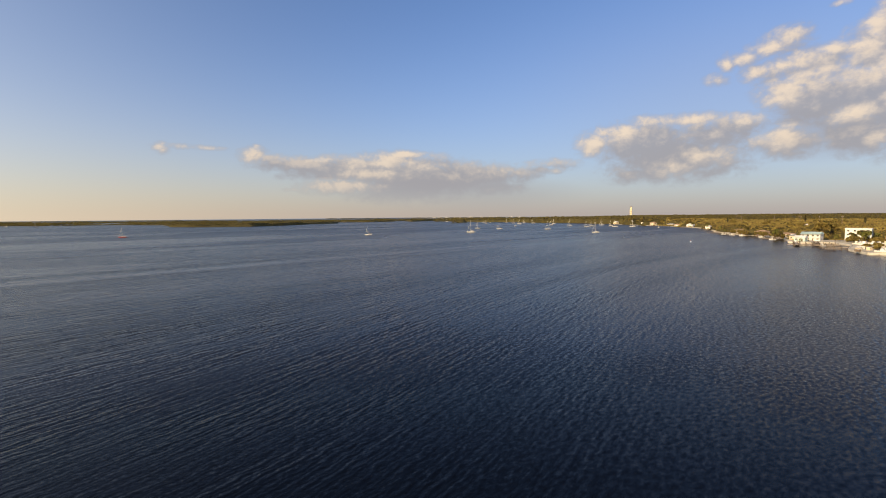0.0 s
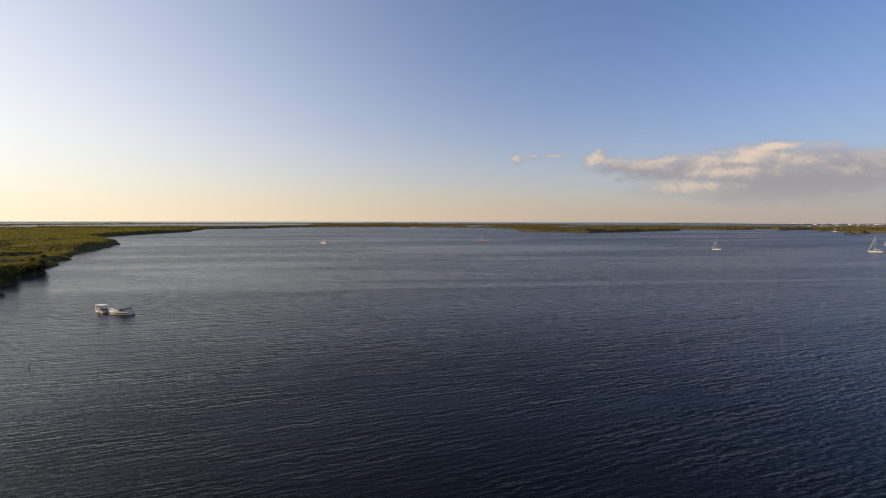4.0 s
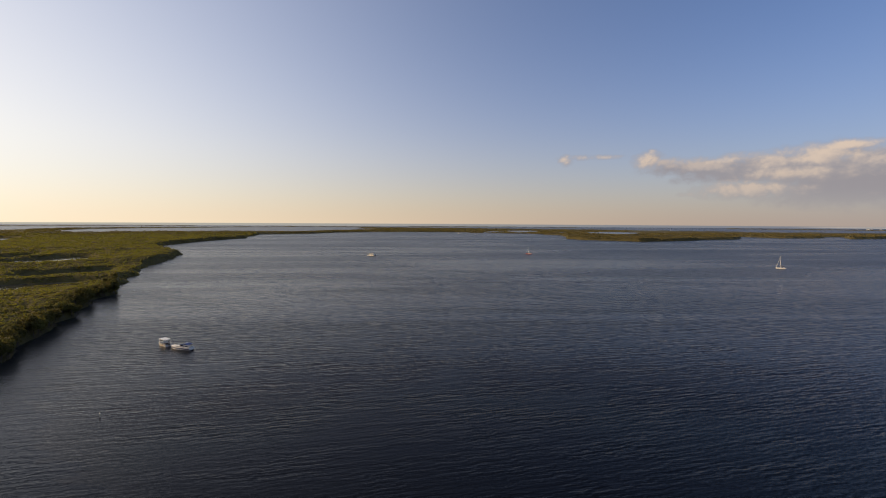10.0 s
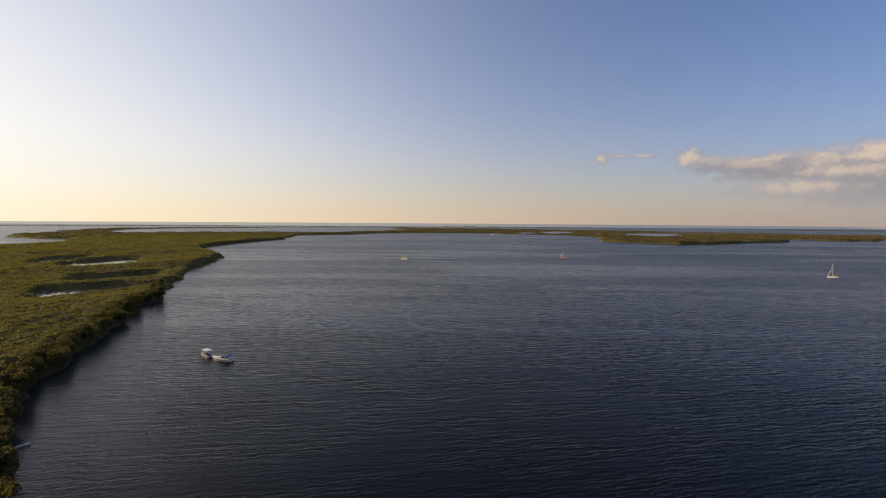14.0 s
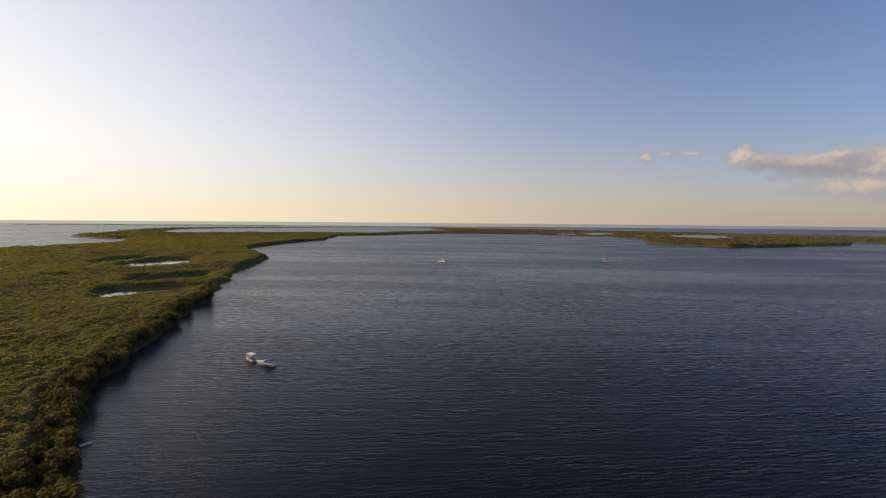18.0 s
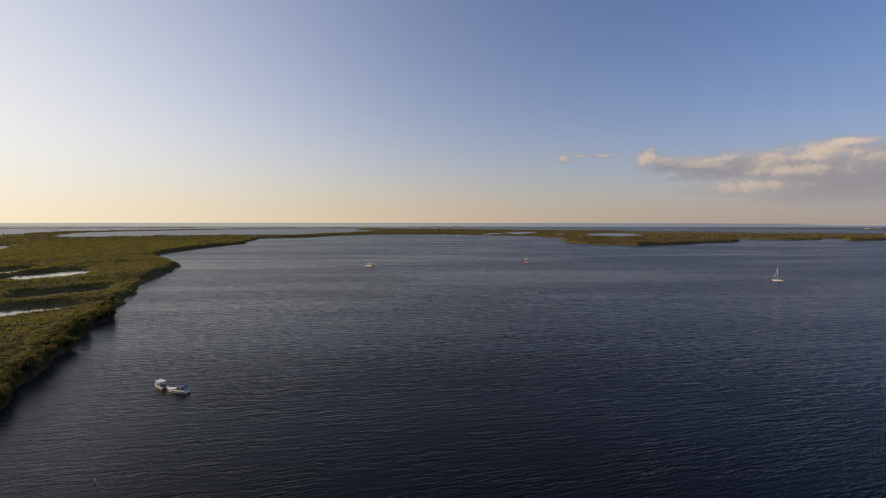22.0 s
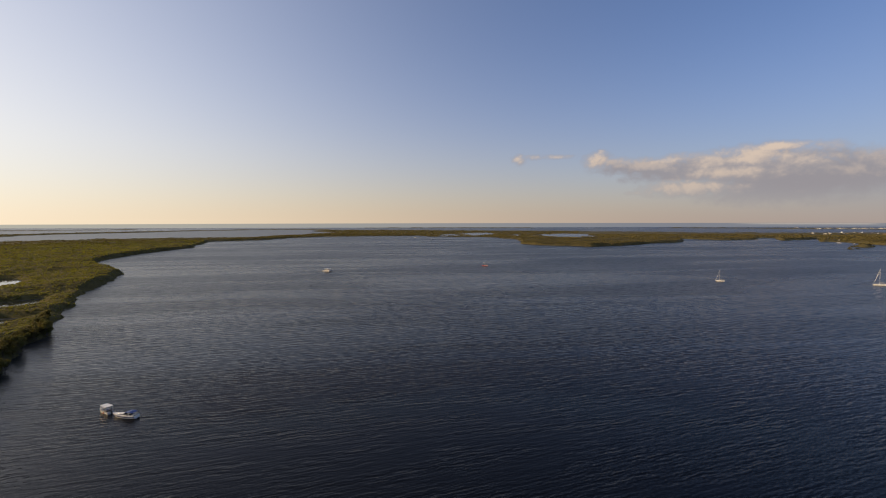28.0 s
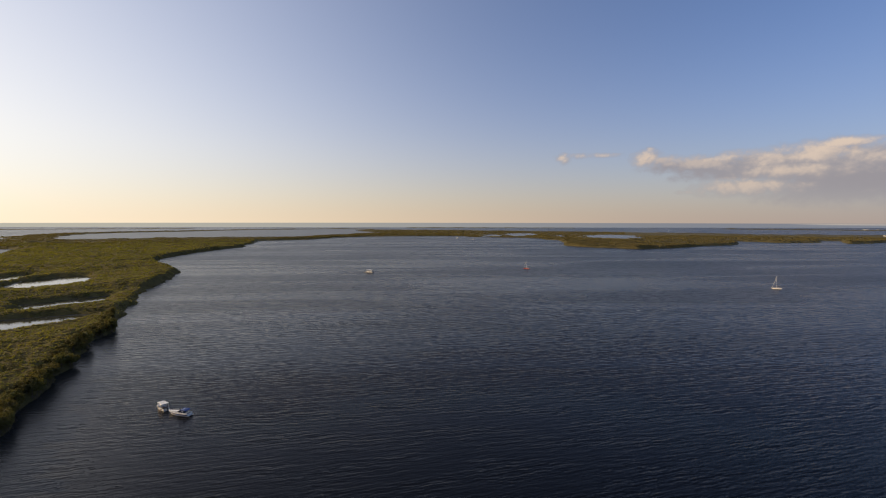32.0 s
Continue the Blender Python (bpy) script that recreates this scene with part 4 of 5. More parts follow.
# ---- boats ----
def sailboat(length, mast, label, hull_mat=GEL, canvas=DARKCANVAS, bimini=True, ketch=False, sails_up=False, group="sailing boats at anchor"):
    """A moored yacht with its sails furled, bow towards +x."""
    beam, free, sheer = length * 0.29, 0.075 * length + 0.25, 0.35
    boat = thing("sailboat", label, "sailboat", group)
    part("hull", hull_mesh(length, beam, free, 0.6, 0.62, sheer), hull_mat, boat, smooth=False)
    part("boot_stripe", band_mesh(length, beam, free, sheer, 0.02, 0.16, 0.62), ANTIFOUL, boat, "dark waterline stripe")
    deck = free * 1.02
    part("cabin", prism([(-0.10 * length, deck - 0.1), (-0.10 * length, deck + 0.5), (0.12 * length, deck + 0.45), (0.24 * length, deck + 0.12), (0.25 * length, deck - 0.1)], -beam * 0.27, beam * 0.27), CREAM if hull_mat is REDHULL else GEL, boat)
    for side in (1, -1):
        for k in range(3):
            x = (-0.05 + 0.065 * k) * length
            part("cabin_window", box(x, x + 0.045 * length, side * beam * 0.27 - 0.012, side * beam * 0.27 + 0.012, deck + 0.15, deck + 0.32, 0.004), DARKGLASS, boat)
        part("coaming", box(-0.40 * length, -0.11 * length, side * beam * 0.27 - 0.08, side * beam * 0.27 + 0.08, deck - 0.1, deck + 0.22, 0.03), GEL, boat)
    part("cockpit_floor", box(-0.39 * length, -0.11 * length, -beam * 0.22, beam * 0.22, deck - 0.08, deck + 0.02, 0.01), CREAM, boat)
    mx = 0.08 * length
    m = part("mast", tube([(mx, 0, deck), (mx, 0, mast * 0.6), (mx, 0, mast)], [0.16, 0.14, 0.10], 8), ALU, boat)
    for f in (0.45, 0.72):
        part("spreader", rod((mx, -beam * 0.30, mast * f + 0.1), (mx, beam * 0.30, mast * f + 0.1), 0.03, seg=6), ALU, m)
    part("boom", rod((mx, 0, deck + 1.25), (mx - 0.38 * length, 0, deck + 1.35), 0.07, seg=8), ALU, boat)
    part("furled_sail", tube([(mx - 0.02 * length, 0, deck + 1.55), (mx - 0.12 * length, 0.02, deck + 1.50), (mx - 0.25 * length, -0.02, deck + 1.52), (mx - 0.37 * length, 0, deck + 1.45)], [0.10, 0.20, 0.17, 0.08], 8), canvas if bimini else SAILCLOTH, boat, "sail rolled on the boom under a cover")
    part("furled_jib", tube([(0.55 * length, 0, free * 1.25), (0.36 * length, 0, mast * 0.36), (mx + 0.15, 0, mast * 0.94)], [0.07, 0.15, 0.06], 7), SAILCLOTH, boat, "headsail rolled on the forestay")
    part("backstay", rod((-0.49 * length, 0, deck), (mx, 0, mast), 0.012, seg=5), STEEL, boat)
    for side in (1, -1):
        part("shroud", tube([(mx - 0.1, side * beam * 0.47, deck), (mx, side * beam * 0.30, mast * 0.72 + 0.1), (mx, 0, mast * 0.97)], [0.014, 0.014, 0.014], 5), STEEL, boat)
        part("lifeline", tube([(0.5 * length, side * 0.05, free * 1.2 + 0.55), (0.2 * length, side * beam * 0.40, deck + 0.6), (-0.48 * length, side * beam * 0.32, deck + 0.6)], [0.018] * 3, 4), STEEL, boat)
    if bimini:
        part("bimini", prism([(-0.40 * length, deck + 1.75), (-0.30 * length, deck + 1.95), (-0.16 * length, deck + 1.9), (-0.15 * length, deck + 1.84), (-0.30 * length, deck + 1.88), (-0.40 * length, deck + 1.69)], -beam * 0.33, beam * 0.33), canvas, boat, "canvas awning over the cockpit")
        for side in (1, -1):
            for x in (-0.39, -0.17):
                part("awning_pole", rod((x * length, side * beam * 0.32, deck), (x * length, side * beam * 0.32, deck + 1.8), 0.02, seg=5), STEEL, boat)
    part("rudder", box(-0.52 * length, -0.46 * length, -0.04, 0.04, -0.5, deck * 0.7, 0.01), hull_mat, boat)
    if ketch:
        part("mizzen_mast", rod((-0.36 * length, 0, deck), (-0.36 * length, 0, mast * 0.68), 0.08, 0.05, 8), ALU, boat)
        part("mizzen_boom", rod((-0.36 * length, 0, deck + 1.5), (-0.56 * length, 0, deck + 1.55), 0.05, seg=6), ALU, boat)
    if sails_up:
        part("mainsail", prism([(mx - 0.1, deck + 1.5), (mx - 0.36 * length, deck + 1.5), (mx - 0.22 * length, mast * 0.5), (mx - 0.1, mast * 0.97)], -0.03, 0.03), SAILCLOTH, boat, "raised white sail")
    return boat


def motor_cruiser():
    boat = thing("motor_cruiser", "white motor cruiser with dark blue awning at anchor beside a workboat", "motorboat", "boats rafted near the shore")
    L, B, F = 8.6, 2.9, 1.0
    part("hull", hull_mesh(L, B, F, 0.5, 0.85, 0.5, 0.10, 1.1), GEL, boat)
    part("hull_stripe", band_mesh(L, B, F, 0.5, 0.34, 0.74, 0.85, 1.1, rake=0.10), BLUEHULL, boat, "blue stripe along the side")
    part("boot_stripe", band_mesh(L, B, F, 0.5, 0.02, 0.26, 0.85, 1.1, rake=0.10), ANTIFOUL, boat, "dark waterline stripe")
    part("foredeck", prism([(-0.3, 0.95), (-0.2, 1.42), (1.2, 1.38), (3.0, 1.25), (3.6, 1.1)], -0.85, 0.85), GEL, boat)
    part("windshield", prism([(-0.6, 1.35), (-0.75, 2.0), (-0.60, 2.0), (0.7, 1.38)], -0.95, 0.95), DARKGLASS, boat, "dark raked windshield")
    part("cockpit", box(-3.9, -0.6, -1.15, 1.15, 0.75, 1.02, 0.04), DARKCANVAS, boat, "dark cockpit floor")
    for side in (1, -1):
        part("gunwale", box(-4.1, -0.4, side * 1.22 - 0.12, side * 1.22 + 0.12, 0.85, 1.25, 0.06), GEL, boat)
        part("bow_rail", tube([(-0.2, side * 1.25, 1.7), (1.8, side * 1.05, 1.8), (3.6, side * 0.5, 1.95), (4.5, 0, 2.0)], [0.025] * 4, 6), STEEL, boat)
        for x, y in ((0.8, 1.18), (2.2, 0.95), (3.5, 0.5)):
            part("rail_post", rod((x, side * y, 1.1), (x, side * y, 1.83), 0.02, seg=5), STEEL, boat)
        part("arch_leg", tube([(-2.4, side * 1.15, 1.1), (-1.9, side * 1.1, 2.1), (-1.6, side * 0.95, 2.45)], [0.11, 0.10, 0.09], 8), GEL, boat, "white radar arch")
        part("port_light", box(0.4, 1.5, side * 0.86 - 0.015, side * 0.86 + 0.015, 1.12, 1.28, 0.005), DARKGLASS, boat)
    part("arch_top", rod((-1.6, -1.0, 2.45), (-1.6, 1.0, 2.45), 0.10, seg=8), GEL, boat, "white radar arch")
    part("awning", prism([(-3.6, 2.25), (-2.6, 2.55), (-0.9, 2.35), (-0.6, 2.02), (-0.75, 1.98), (-1.0, 2.25), (-2.6, 2.46), (-3.6, 2.18)], -1.2, 1.2), BLUECANVAS, boat, "blue canvas awning")
    part("seat", box(-3.7, -3.0, -0.95, 0.95, 1.0, 1.45, 0.08), CREAM, boat)
    part("swim_platform", box(-4.9, -4.2, -1.1, 1.1, 0.22, 0.34, 0.04), GEL, boat)
    part("stern_drive", box(-5.05, -4.6, -0.25, 0.25, -0.3, 0.5, 0.08), RUBBER, boat)
    part("anchor", tube([(4.6, 0, 1.3), (4.9, 0, 1.1), (4.8, 0.15, 0.95)], [0.04, 0.05, 0.03], 6), STEEL, boat)
    return boat


def workboat():
    boat = thing("awning_workboat", "small white open workboat with a flat white hardtop", "motorboat", "boats rafted near the shore")
    L, B, F = 6.4, 2.5, 0.8
    part("hull", hull_mesh(L, B, F, 0.4, 0.92, 0.45, 0.06, 1.6), GEL, boat)
    part("rub_rail", band_mesh(L, B, F, 0.45, 0.80, 0.96, 0.92, 1.6, rake=0.06), RUBBER, boat, "black rubber rail")
    # Shade under the hardtop is put into the floor's and bench's dark colours.
    part("floor", box(-3.1, 1.8, -1.0, 1.0, 0.70, 0.83, 0.02), CONCRETE, boat)
    part("hardtop", box(-2.5, 1.5, -1.25, 1.25, 2.62, 2.76, 0.05), GEL, boat, "flat white hardtop")
    for x in (-2.3, -0.5, 1.3):
        for side in (1, -1):
            part("top_post", rod((x, side * 1.12, 0.75), (x, side * 1.15, 2.64), 0.035, seg=6), ALU, boat)
    part("console", box(0.2, 1.0, -0.5, 0.5, 0.8, 1.75, 0.08, taper=0.85), GEL, boat)
    part("console_window", box(1.02, 1.06, -0.42, 0.42, 1.75, 2.3, 0.01), DARKGLASS, boat)
    part("cabin_side", box(0.9, 1.55, -1.12, 1.12, 0.75, 1.5, 0.05), GEL, boat)
    part("bench", box(-2.2, -1.5, -0.9, 0.9, 0.8, 1.25, 0.06), DARKCANVAS, boat, "dark padded bench")
    part("cooler", box(-1.0, -0.3, -0.3, 0.3, 0.82, 1.2, 0.05), BLUECANVAS, boat)
    motor = part("outboard_motor", box(-4.0, -3.45, -0.25, 0.25, 0.75, 1.45, 0.12), RUBBER, boat)
    part("motor_leg", box(-3.85, -3.6, -0.10, 0.10, -0.4, 0.8, 0.04), RUBBER, motor)
    part("bow_rail", tube([(1.5, 1.05, 1.35), (2.7, 0.7, 1.42), (3.3, 0, 1.48), (2.7, -0.7, 1.42), (1.5, -1.05, 1.35)], [0.025] * 5, 6), STEEL, boat)
    for side in (1, -1):
        part("fender", tube([(-1.2, side * 1.36, 0.25), (-1.2, side * 1.38, 0.7)], [0.13, 0.10], 8), ORANGE, boat, "orange fender")
    return boat


def houseboat(label):
    boat = thing("houseboat", label, "houseboat")
    for side in (1, -1):
        part("pontoon", tube([(-4.8, side * 1.1, 0.15), (-4.4, side * 1.1, 0.15), (3.8, side * 1.1, 0.15), (4.9, side * 1.1, 0.35)], [0.30, 0.42, 0.42, 0.06], 10), ALU, boat)
    part("deck", box(-4.8, 4.8, -1.6, 1.6, 0.50, 0.64, 0.03), CREAM, boat)
    cabin = part("cabin", box(-3.4, 2.4, -1.35, 1.35, 0.64, 2.75, 0.05), GEL, boat)
    for side in (1, -1):
        for x in (-2.9, -1.5, -0.1, 1.2):
            part("window", box(x, x + 0.95, side * 1.35 - 0.02, side * 1.35 + 0.02, 1.5, 2.25, 0.008), DARKGLASS, cabin)
        part("rail", tube([(2.5, side * 1.5, 1.5), (4.7, side * 1.5, 1.5), (4.7, 0, 1.5)], [0.03] * 3, 6), ALU, boat)
        for x in (3.2, 4.6):
            part("rail_post", rod((x, side * 1.5, 0.64), (x, side * 1.5, 1.5), 0.025, seg=5), ALU, boat)
    part("door", box(2.40, 2.44, -0.45, 0.45, 0.68, 2.5, 0.008), DARKGLASS, cabin)
    part("roof", box(-4.4, 3.6, -1.65, 1.65, 2.75, 2.90, 0.05), GEL, boat, "flat white roof")
    part("roof_box", box(-1.2, 0.2, -0.6, 0.6, 2.9, 3.25, 0.06), GEL, boat)
    motor = part("outboard_motor", box(-5.4, -4.8, -0.28, 0.28, 0.6, 1.4, 0.12), RUBBER, boat)
    part("motor_leg", box(-5.2, -4.95, -0.10, 0.10, -0.4, 0.62, 0.03), RUBBER, motor)
    return boat


def skiff(label):
    boat = thing("skiff", label, "small boat")
    part("hull", hull_mesh(4.4, 1.6, 0.5, 0.2, 0.85, 0.4, 0.06, 1.4), GEL, boat)
    for x in (-1.2, 0.3):
        part("bench", box(x - 0.15, x + 0.15, -0.62, 0.62, 0.50, 0.58, 0.01), TIMBER, boat)
    motor = part("outboard_motor", box(-2.6, -2.2, -0.2, 0.2, 0.45, 0.95, 0.08), RUBBER, boat)
    part("motor_leg", box(-2.5, -2.3, -0.08, 0.08, -0.3, 0.5, 0.02), RUBBER, motor)
    return boat


def launch(label, length=6.5):
    boat = thing("motor_launch", label, "motorboat")
    part("hull", hull_mesh(length, length * 0.36, 0.75, 0.4, 0.85, 0.45, 0.08, 1.2), GEL, boat)
    part("cabin", prism([(-0.05 * length, 0.7), (0.0, 1.9), (0.17 * length, 1.85), (0.25 * length, 1.15), (0.30 * length, 0.75)], -length * 0.13, length * 0.13), GEL, boat)
    part("windshield", prism([(0.155 * length, 1.75), (0.235 * length, 1.2), (0.245 * length, 1.22), (0.165 * length, 1.78)], -length * 0.12, length * 0.12), DARKGLASS, boat)
    part("outboard_motor", box(-0.58 * length, -0.50 * length, -0.22, 0.22, 0.3, 1.2, 0.08), RUBBER, boat)
    return boat


place(workboat(), -90.4, 171.6, 308).scale = (0.94, 0.94, 0.88)
place(motor_cruiser(), -81.8, 166.4, 289).scale = (0.97, 0.92, 0.84)
bm = tube([(-88.0, 169.8, 0.9), (-86.9, 169.4, 0.5), (-85.7, 168.7, 1.2)], [0.03] * 3, 5)
tagged(part("mooring_rope", bm, DARKCANVAS), "slack rope tied between two anchored boats", "rope")
place(houseboat("white pontoon houseboat with a flat roof on open water"), -62.5, 624.5, 298).scale = (1.25, 1.15, 1.15)
place(sailboat(8.5, 12.0, "red-hulled sailboat with furled sails at anchor", REDHULL, DARKCANVAS), 154.6, 661, 302).scale = (1.0, 1.0, 1.0)
place(sailboat(8.8, 13.2, "white sailing yacht with dark cockpit awning at anchor", GEL, DARKCANVAS), 359, 452.6, 306).scale = (0.92, 0.92, 1.0)
place(sailboat(10.8, 16.5, "large white sailing yacht lit by low sun, at anchor", GEL, SAILCLOTH, False), 490.6, 399.6, 312).scale = (0.95, 0.95, 1)
place(sailboat(9.0, 12.0, "white sailboat with bare mast at anchor", GEL, BLUECANVAS), 645, 510, 308)
place(sailboat(9.5, 11.5, "white two-masted sailboat at anchor", GEL, DARKCANVAS, True, True), 634, 456, 306)
place(sailboat(9.5, 13.5, "white sailboat with blue canvas at anchor", GEL, BLUECANVAS), 562, 257, 310)
place(sailboat(11.0, 13.5, "navy-hulled sailboat at anchor", BLUEHULL, DARKCANVAS), 196, 1655, 305)
place(houseboat("white houseboat near the far mangrove shore"), 155, 1860, 310)
place(sailboat(11.0, 15.0, "white sailboat under sail beyond the islands", GEL, SAILCLOTH, False, False, True), 1560, 2880, 60)
FLEET = [(1150, 741), (1110, 687), (928, 528), (1075, 605), (849, 442), (875, 410), (821, 394), (950, 423), (898, 381),
         (839, 348), (851, 321), (1205, 840), (1124, 760), (1003, 659), (1092, 834), (1297, 1170), (655, 378)]
rng = random.Random(31)
kinds = [sailboat(9.5, 12.0, "white moored sailboat with furled sails off the town", GEL, BLUECANVAS, True, group="moored fleet off the town"),
         sailboat(10.5, 13.5, "white moored sailboat with bare mast off the town", GEL, DARKCANVAS, False, group="moored fleet off the town"),
         sailboat(9.0, 11.0, "cream moored sailboat with dark awning off the town", CREAM, DARKCANVAS, True, group="moored fleet off the town")]
for i, (x, y) in enumerate(FLEET):
    m = pose(x, y, 0, 0, 0, 90 - (308 + rng.uniform(-8, 8)))
    if i < 3:
        kinds[i].matrix_basis = m
    else:
        copy_thing(kinds[i % 3], m)
place(launch("small white motor launch moored off the mangroves"), 1104, 828, 110)
place(launch("white motor launch near the green shore", 8.0), 1245, 962, 80)
place(launch("low white launch at its mooring", 6.0), 797, 259, 100)
place(launch("white launch near a small islet", 8.0), 1290, 1122, 70)
place(skiff("tiny white dinghy on open water"), 824, 602, 120)
place(skiff("small white skiff beside the mangrove island"), 566, 1046, 80)
place(skiff("white skiff pulled in under the mangroves"), -94.2, 100.6, 40).scale = (0.55, 0.55, 0.7)
place(launch("cream motor launch with yellow cabin at anchor", 7.0), 806, 541, 120)


def marker_post():
    post = thing("channel_marker", "thin grey channel marker post standing in the water", "marker post")
    part("pole", rod((0, 0, -2), (0, 0, 1.6), 0.09, 0.08, 10), CONCRETE, post)
    part("cap", rod((0, 0, 1.6), (0, 0, 1.74), 0.11, 0.05, 10), GEL, post, "pale cap")
    part("board", box(-0.03, 0.03, -0.2, 0.2, 1.0, 1.4, 0.01), CONCRETE, post, "weathered marker board")
    return post


place(marker_post(), -71.6, 108.4, 20).scale = (1, 1, 0.55)
buoy = thing("mooring_buoy", "small white mooring buoy afloat", "buoy")
part("float", tube([(0, 0, -0.25), (0, 0, 0.1), (0, 0, 0.45), (0, 0, 0.6)], [0.25, 0.5, 0.42, 0.12], 12), GEL, buoy)
part("stem", rod((0, 0, 0.6), (0, 0, 1.3), 0.06, seg=6), ORANGE, buoy)
buoy.matrix_basis = pose(409, 107, 0)


# ---- dock and jetty on the near shore ----
def jetty():
    ob = thing("concrete_jetty", "low grey concrete jetty with a rounded dark end", "jetty")
    bm = bmesh.new()
    out = [(-48.0, 60.2), (-46.9, 59.5), (-46.7, 58.4), (-47.8, 57.3), (-80, 40.0), (-82.5, 44.5)]
    low = [bm.verts.new((x, y, -1.5)) for x, y in out]
    high = [bm.verts.new((x, y, 0.85)) for x, y in out]
    bm.faces.new(low[::-1])
    bm.faces.new(high)
    for i in range(len(out)):
        j = (i + 1) % len(out)
        bm.faces.new((low[i], low[j], high[j], high[i]))
    bmesh.ops.recalc_face_normals(bm, faces=bm.faces[:])
    bmesh.ops.bevel(bm, geom=bm.edges[:], offset=0.06, segments=2, affect="EDGES")
    part("slab", bm, SHADECONCRETE, ob)
    for i in range(5):
        a = (i + 0.5) / 5
        part("rubbing_strip", box(-0.06, 0.06, -3.3, 3.3, 0.1, 0.5, 0.02), TIMBER, ob).matrix_basis = pose(-47.8 - 32.2 * a, 57.2 - 17.3 * a, 0, 0, 0, -61.8)
    return ob


def wooden_dock():
    ob = thing("wooden_dock", "weathered wooden dock with mooring posts", "dock")
    ax, ay, bx, by = -58.0, 61.6, -61.2, 54.2
    n = 28
    ux, uy = (bx - ax), (by - ay)
    long = math.hypot(ux, uy)
    ang = math.degrees(math.atan2(uy, ux))
    plank = box(-0.115, 0.115, -1.1, 1.1, 0.0, 0.05)
    first = part("plank", plank, TIMBER, ob)
    for i in range(n):
        s = (i + 0.5) / n
        o = first if i == 0 else first.copy()
        if i:
            scene.collection.objects.link(o)
        o.matrix_basis = pose(ax + ux * s, ay + uy * s, 0.9, 0, 0, ang)
    for side in (-0.7, 0.7):
        part("stringer", box(0, long, side - 0.08, side + 0.08, 0.65, 0.9, 0.01), TIMBER, ob).matrix_basis = pose(ax, ay, 0, 0, 0, ang)
    part("rail", rod((ax - 1.1 * -uy / long, ay - 1.1 * ux / long, 1.8), (bx - 1.1 * -uy / long, by - 1.1 * ux / long, 1.8), 0.05, seg=6), TIMBER, ob)
    for i in range(5):
        s = i / 4
        for side in (-1.1, 1.1):
            nx, ny = -uy / long * side, ux / long * side
            part("post", rod((ax + ux * s + nx, ay + uy * s + ny, -2), (ax + ux * s + nx, ay + uy * s + ny, 1.9 if side < 0 else 1.0), 0.10, 0.09, 8), BARK, ob)
    return ob


jetty()
wooden_dock()
pile = thing("mooring_pile", "single dark timber pile beside the dock", "post")
part("pole", rod((0, 0, -2), (0, 0, 2.4), 0.14, 0.12, 9), BARK, pile)
part("collar", rod((0, 0, 1.6), (0, 0, 1.75), 0.17, seg=9), RUBBER, pile)
pile.matrix_basis = pose(-54.7, 59.5, -0.3)


# ---- the town on the far shore ----
WHITEWALL = material("white_stucco", (0.76, 0.72, 0.64), 0.85, vary=0.15, scale=0.5, bump=0.01)
CREAMWALL = material("cream_stucco", (0.68, 0.56, 0.38), 0.85, vary=0.15, scale=0.5, bump=0.01)
PINKWALL = material("rose_stucco", (0.60, 0.42, 0.34), 0.85, vary=0.15, scale=0.5, bump=0.01)
TEALWALL = material("pale_teal_boards", (0.48, 0.60, 0.55), 0.8, vary=0.15, scale=0.8)
GREYROOF = material("grey_shingle_roof", (0.32, 0.31, 0.30), 0.9, vary=0.3, scale=0.6, bump=0.03)
TEALROOF = material("teal_metal_roof", (0.40, 0.52, 0.49), 0.45, vary=0.2, scale=0.6)
WHITEROOF = material("white_metal_roof", (0.72, 0.70, 0.66), 0.5, vary=0.12, scale=0.6)
TANROOF = material("tan_tile_roof", (0.42, 0.27, 0.17), 0.85, vary=0.25, scale=0.8, bump=0.03)
FRAMEWHITE = material("painted_frame", (0.74, 0.73, 0.70), 0.6, vary=0.08, scale=1.0)
PALMLEAF = material("palm_leaf", (0.14, 0.13, 0.03), 0.6, vary=0.35, scale=0.5, per_object=0.5, thin=0.35, spec=0.2)
BLEACHED = material("sunbleached_timber", (0.46, 0.37, 0.26), 0.85, vary=0.3, scale=1.0, bump=0.02)
THATCH = material("palm_thatch", (0.26, 0.18, 0.09), 0.95, vary=0.4, scale=2.0, bump=0.04)


def hip_roof(w, d, h, over, ridge):
    """A roof with thickness; ridge is its length at the top (w for a gable)."""
    bm = bmesh.new()
    x, y, r = w / 2 + over, d / 2 + over, ridge / 2
    lo = [bm.verts.new(v) for v in ((-x, -y, 0), (x, -y, 0), (x, y, 0), (-x, y, 0))]
    eave = [bm.verts.new((v.co.x, v.co.y, 0.18)) for v in lo]
    top = [bm.verts.new((-r, 0, h)), bm.verts.new((r, 0, h))]
    bm.faces.new(lo[::-1])
    for i in range(4):
        bm.faces.new((lo[i], lo[(i + 1) % 4], eave[(i + 1) % 4], eave[i]))
    bm.faces.new((eave[0], eave[1], top[1], top[0]))
    bm.faces.new((eave[2], eave[3], top[0], top[1]))
    bm.faces.new((eave[1], eave[2], top[1]))
    bm.faces.new((eave[3], eave[0], top[0]))
    return bm


